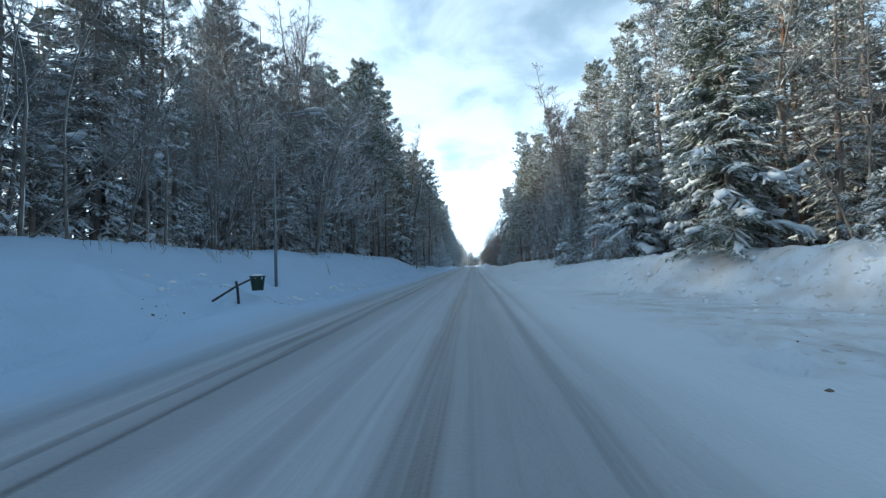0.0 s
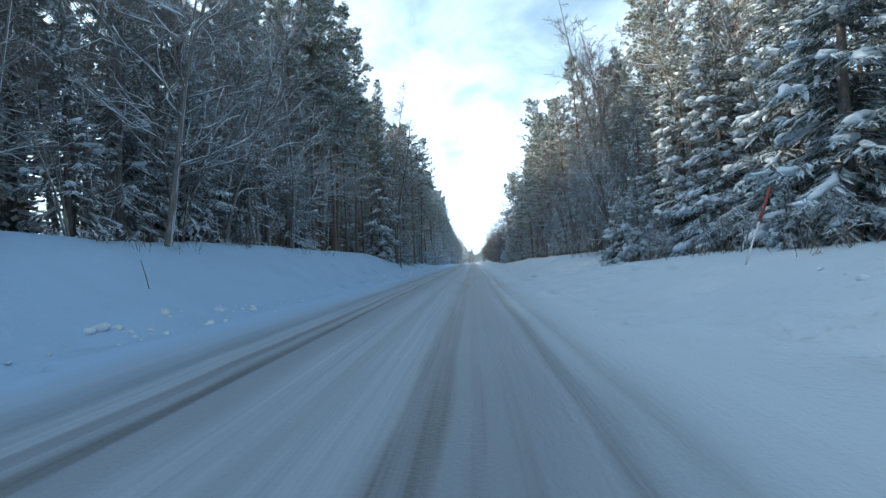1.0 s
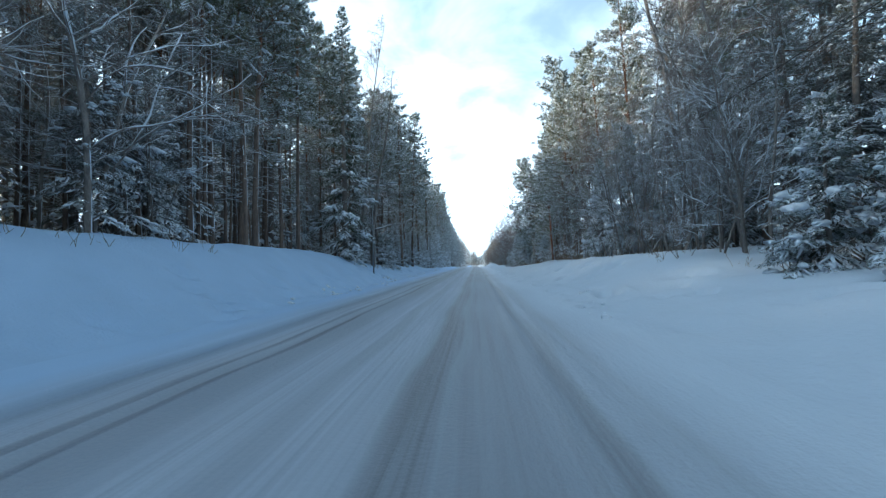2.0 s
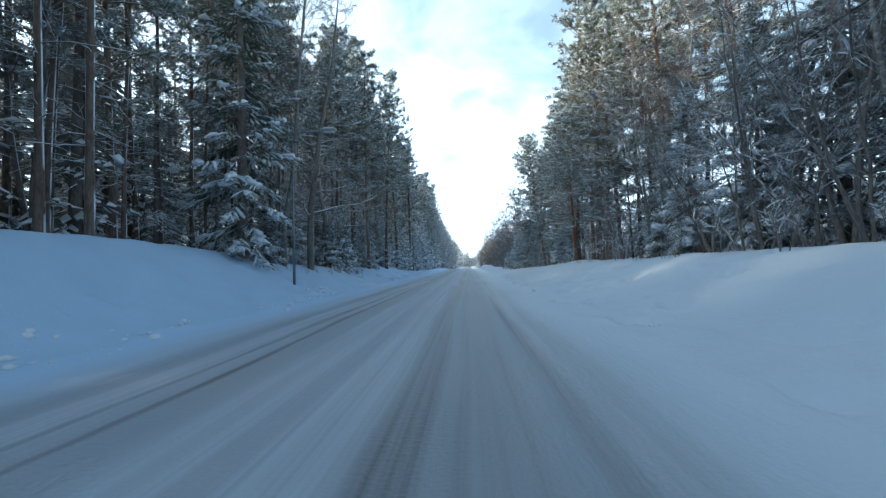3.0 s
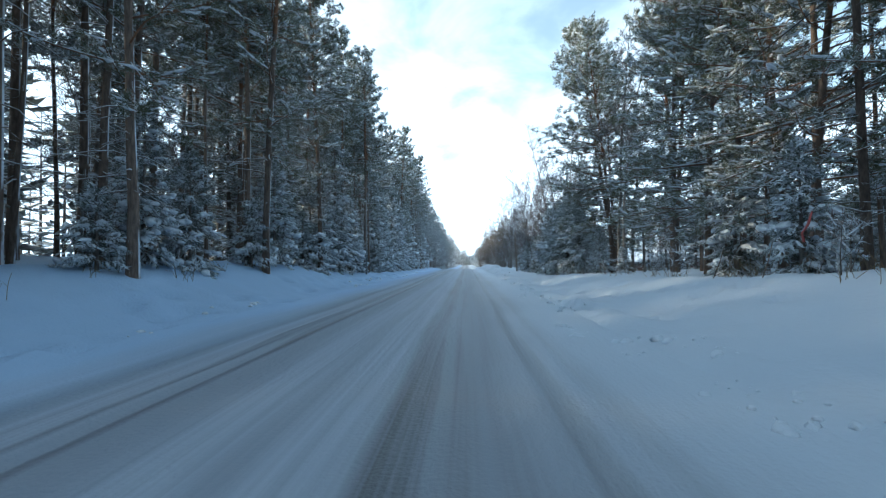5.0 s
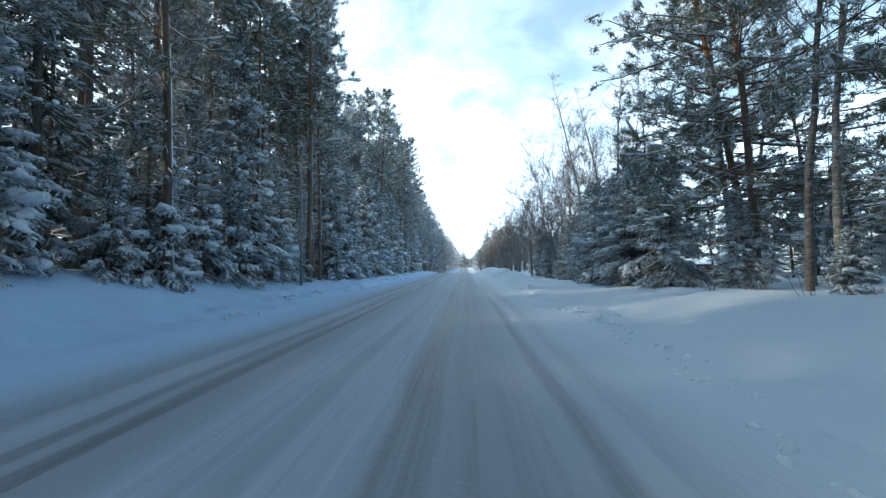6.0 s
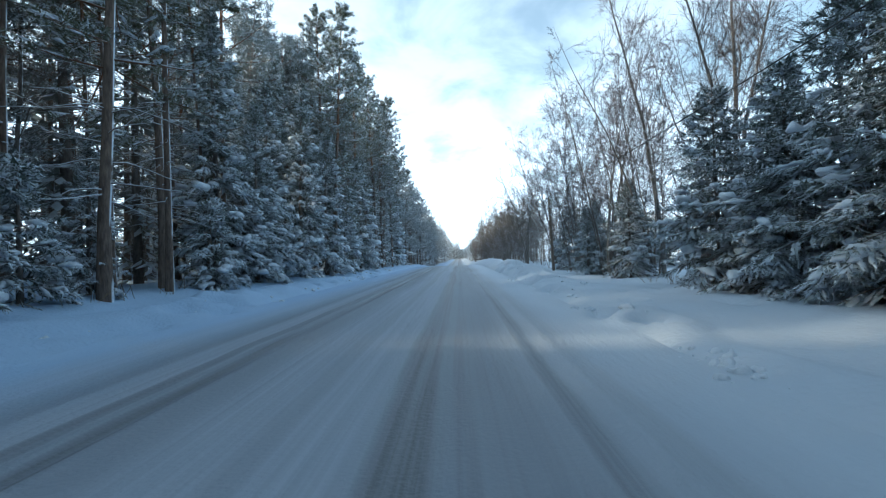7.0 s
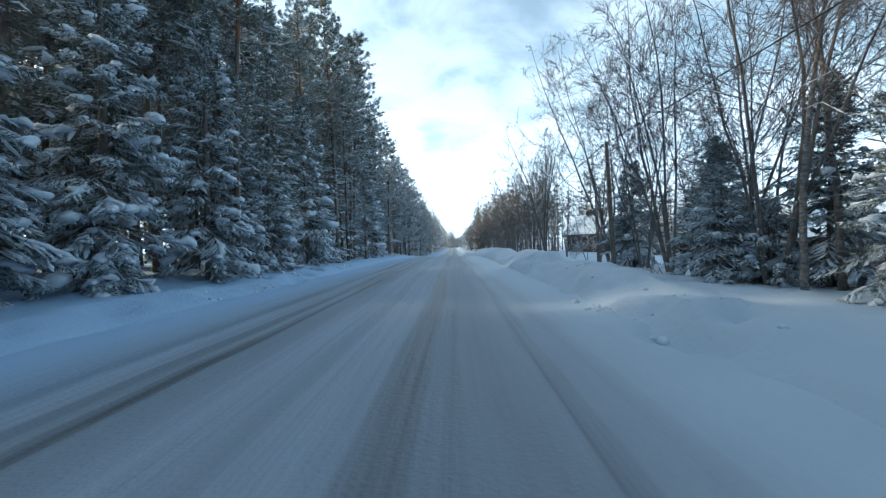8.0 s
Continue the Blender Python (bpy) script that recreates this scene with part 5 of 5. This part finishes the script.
def house(x, y, turn, wide, deep, wall, rise, mat, label, base=0.0):
    """A gabled wooden house with a snow-laden roof, windows and a chimney; the ridge runs along local x."""
    top = tagged(new("house"), label, "house", "houses")
    top.matrix_basis = pose(x, y, gz(x, y) + base, 0, 0, turn)
    w, d = wide / 2, deep / 2
    bm = bmesh.new()
    ring = [(-d, -0.6), (d, -0.6), (d, wall), (0, wall + rise), (-d, wall)]
    ends = [[bm.verts.new((sx * w, py, pz)) for py, pz in ring] for sx in (-1, 1)]
    bm.faces.new(ends[0][::-1])
    bm.faces.new(ends[1])
    for i in range(5):
        j = (i + 1) % 5
        bm.faces.new((ends[0][i], ends[0][j], ends[1][j], ends[1][i]))
    solid("wall", bm, mat, top)
    over, slope = 0.45, rise / d
    roof = []
    for z0, z1, grow_by in ((0.02, 0.14, 0.0), (0.14, 0.42, -0.06)):
        bm = bmesh.new()
        o = over + grow_by
        prof = [(-d - o, wall - slope * o + z0), (0, wall + rise + z0), (d + o, wall - slope * o + z0), (d + o, wall - slope * o + z1), (0, wall + rise + z1), (-d - o, wall - slope * o + z1)]
        e = [[bm.verts.new((sx * (w + o), py, pz)) for py, pz in prof] for sx in (-1, 1)]
        for a, b, c, q in ((0, 1, 4, 5), (1, 2, 3, 4)):
            bm.faces.new((e[0][a], e[0][b], e[0][c], e[0][q]))
            bm.faces.new((e[1][a], e[1][q], e[1][c], e[1][b]))
        for i in range(6):
            j = (i + 1) % 6
            bm.faces.new((e[0][i], e[1][i], e[1][j], e[0][j]))
        if z1 > 0.2:
            bmesh.ops.bevel(bm, geom=[g for g in bm.edges if not g.is_boundary], offset=0.07, segments=2, affect="EDGES", profile=0.5)
        roof.append(bm)
    slab = solid("roof", roof[0], M_DARKSTEEL, top, "dark roof edge")
    solid("lying_snow", roof[1], M_TREESNOW, slab, "thick blanket of snow", True)
    ch = solid("chimney", box(-0.35 + w * 0.3, -0.35, wall + rise - 0.5, 0.35 + w * 0.3, 0.35, wall + rise + 1.0, 0.03), M_BROWNWOOD, top, "brick-brown chimney")
    for sx in (-1, 1):
        for wy in (-d * 0.45, d * 0.45):
            win = solid("window", box(sx * w - 0.03, wy - 0.55, 0.95, sx * w + 0.03, wy + 0.55, 2.15, 0.01), M_TRIM, top, "faded white window frame")
            solid("pane", box(sx * w - 0.045, wy - 0.45, 1.05, sx * w + 0.045, wy + 0.45, 2.05), M_PANE, win)
    for sy in (-1, 1):
        for wx in (-w * 0.55, 0.0, w * 0.55):
            win = solid("window", box(wx - 0.55, sy * d - 0.03, 0.95, wx + 0.55, sy * d + 0.03, 2.15, 0.01), M_TRIM, top, "faded white window frame")
            solid("pane", box(wx - 0.45, sy * d - 0.045, 1.05, wx + 0.45, sy * d + 0.045, 2.05), M_PANE, win)
    return top


house(19.8, 170.0, 126, 6.4, 5.0, 2.6, 2.2, M_BROWNWOOD, "dark brown wooden house with snow on its gabled roof", 0.2)
house(30.0, 140.0, -35, 10.0, 6.5, 2.2, 1.9, M_BROWNWOOD, "brown wooden house under a thick white snow roof", 0.0)
house(41.0, 150.0, 20, 6.0, 4.5, 2.3, 1.4, M_REDWOOD, "small red outbuilding with a snow-covered roof", 0.1)


def parked_car(x, y, turn):
    top = tagged(new("car"), "dark parked car buried under a cap of snow", "car")
    top.matrix_basis = pose(x, y, gz(x, y) - 0.1, 0, 0, turn)
    bm = box(-2.1, -0.85, 0.28, 2.1, 0.85, 0.86, 0.14)
    solid("body", bm, M_CAR, top, "", True)
    bm = box(-1.35, -0.75, 0.8, 1.0, 0.75, 1.4, 0.05)
    for v in bm.verts:
        if v.co.z > 1.1:
            v.co.x *= 0.78
            v.co.y *= 0.86
    solid("cabin", bm, M_PANE, top, "dark car windows")
    for sx in (-1.3, 1.3):
        for sy in (-0.82, 0.82):
            tyre = rod("wheel", [(sx, sy - 0.1, 0.32), (sx, sy + 0.1, 0.32)], [0.32, 0.32], M_TYRE, top, 18)
            rod("rim", [(sx, sy - 0.11, 0.32), (sx, sy + 0.11, 0.32)], [0.19, 0.19], M_STEEL, tyre, 14)
    r = np.random.default_rng(8)
    cap = [lumps(r, np.array([[-0.15, 0, 1.42], [1.55, 0, 0.92], [-1.8, 0, 0.95]]), np.array([[1.0, 0, 0]] * 3), [2.3, 1.1, 0.8], [0.75, 0.78, 0.75], 8, 12, 0.32)]
    part("lying_snow", mesh_of("lying_snow", cap, M_TREESNOW, True), top, "smooth cap of snow")


parked_car(16.2, 121.5, 35)


def chunks(seed, places, sizes):
    """Loose clods of ploughed snow."""
    r = np.random.default_rng(seed)
    out = []
    for x0, x1, y0, y1, n in places:
        x, y = r.uniform(x0, x1, n), r.uniform(y0, y1, n)
        c = np.stack([x, y, height(x, y)], 1)
        rad = sizes[0] + (sizes[1] - sizes[0]) * r.random(n) ** 3
        a = r.uniform(0, 2 * np.pi, n)
        d = np.stack([np.cos(a), np.sin(a), 0 * a], 1)
        c[:, 2] -= rad * 0.1
        out.append(lumps(r, c, d, rad * r.uniform(1.6, 2.6, n), rad, 4, 6, 0.75))
    return out


M_DIRT = plain("frozen_soil", (0.13, 0.115, 0.10), 0.95, 0.0, 0.4, 12.0)
soil = chunks(19, [(-7.3, -6.5, 8.2, 9.4, 10), (-6.9, -6.2, 13.6, 15.0, 12), (-7.2, -6.6, 11.2, 12.4, 8), (3.2, 6.0, 3.2, 7.5, 10)], (0.015, 0.05))
tagged(new("soil_clods", mesh_of("soil_clods", soil, M_DIRT)), "brown frozen soil clods showing through the snow", "soil", kind="stuff")
heaps = np.random.default_rng(31)
piles = []
for edge, y0, y1, n in ((-6.7, 20, 140, 46), (-6.5, 42, 64, 14), (3.0, 24, 120, 34), (2.8, 62, 104, 26), (4.0, 112, 140, 10)):
    for cx, cy in zip(heaps.normal(edge, 0.35, n), heaps.uniform(y0, y1, n)):
        piles.append((cx - 0.22, cx + 0.22, cy - 0.7, cy + 0.7, int(heaps.integers(3, 10))))
clods = chunks(9, piles, (0.02, 0.12)) + chunks(10, [(-9, -7, 9, 16, 30), (6.5, 10.5, 4, 19, 160), (5.4, 8.5, 16, 22, 60), (-7.4, -6.3, 14, 30, 60)], (0.03, 0.15))
tagged(new("snow_clods", mesh_of("snow_clods", clods, M_TREESNOW)), "loose clods of ploughed snow along the road edge", "snow", kind="stuff")


def dry_stems(seed, rows):
    """Withered stems and twig ends that stick out of the snow at the foot of the trees."""
    r = np.random.default_rng(seed)
    out = []
    for x0, x1, y0, y1, n in rows:
        cx, cy = r.uniform(x0, x1, n), r.uniform(y0, y1, n)
        x, y = np.repeat(cx, 6) + r.normal(0, 0.14, n * 6), np.repeat(cy, 6) + r.normal(0, 0.14, n * 6)
        base = np.stack([x, y, height(x, y) - 0.06], 1)
        way = np.stack([r.normal(0, 0.45, n * 6), r.normal(0, 0.35, n * 6), np.ones(n * 6)], 1)
        P = grow(r, base, way, r.uniform(0.18, 0.75, n * 6), 4, 0.1, 0.0, 0.12)
        out.append(tubes(P, np.array([[0.007, 0.006, 0.005, 0.003]]), 3, cap=False))
        p, t = along(P, r.uniform(0.4, 0.9, n * 6), np.arange(n * 6))
        side = grow(r, p, t + r.normal(0, 0.6, t.shape), r.uniform(0.06, 0.25, n * 6), 2)
        out.append(tubes(side, np.array([[0.004, 0.002]]), 3, cap=False))
    return out


stems = dry_stems(23, [(7.0, 8.4, 22, 100, 75), (7.2, 8.6, 100, 132, 20), (-10.6, -9.4, 10, 44, 26), (-9.8, -8.8, 58, 112, 30)])
tagged(new("dry_stems", mesh_of("dry_stems", stems, M_GRASS)), "withered brown stems sticking out of the snow", "dry grass", kind="stuff")
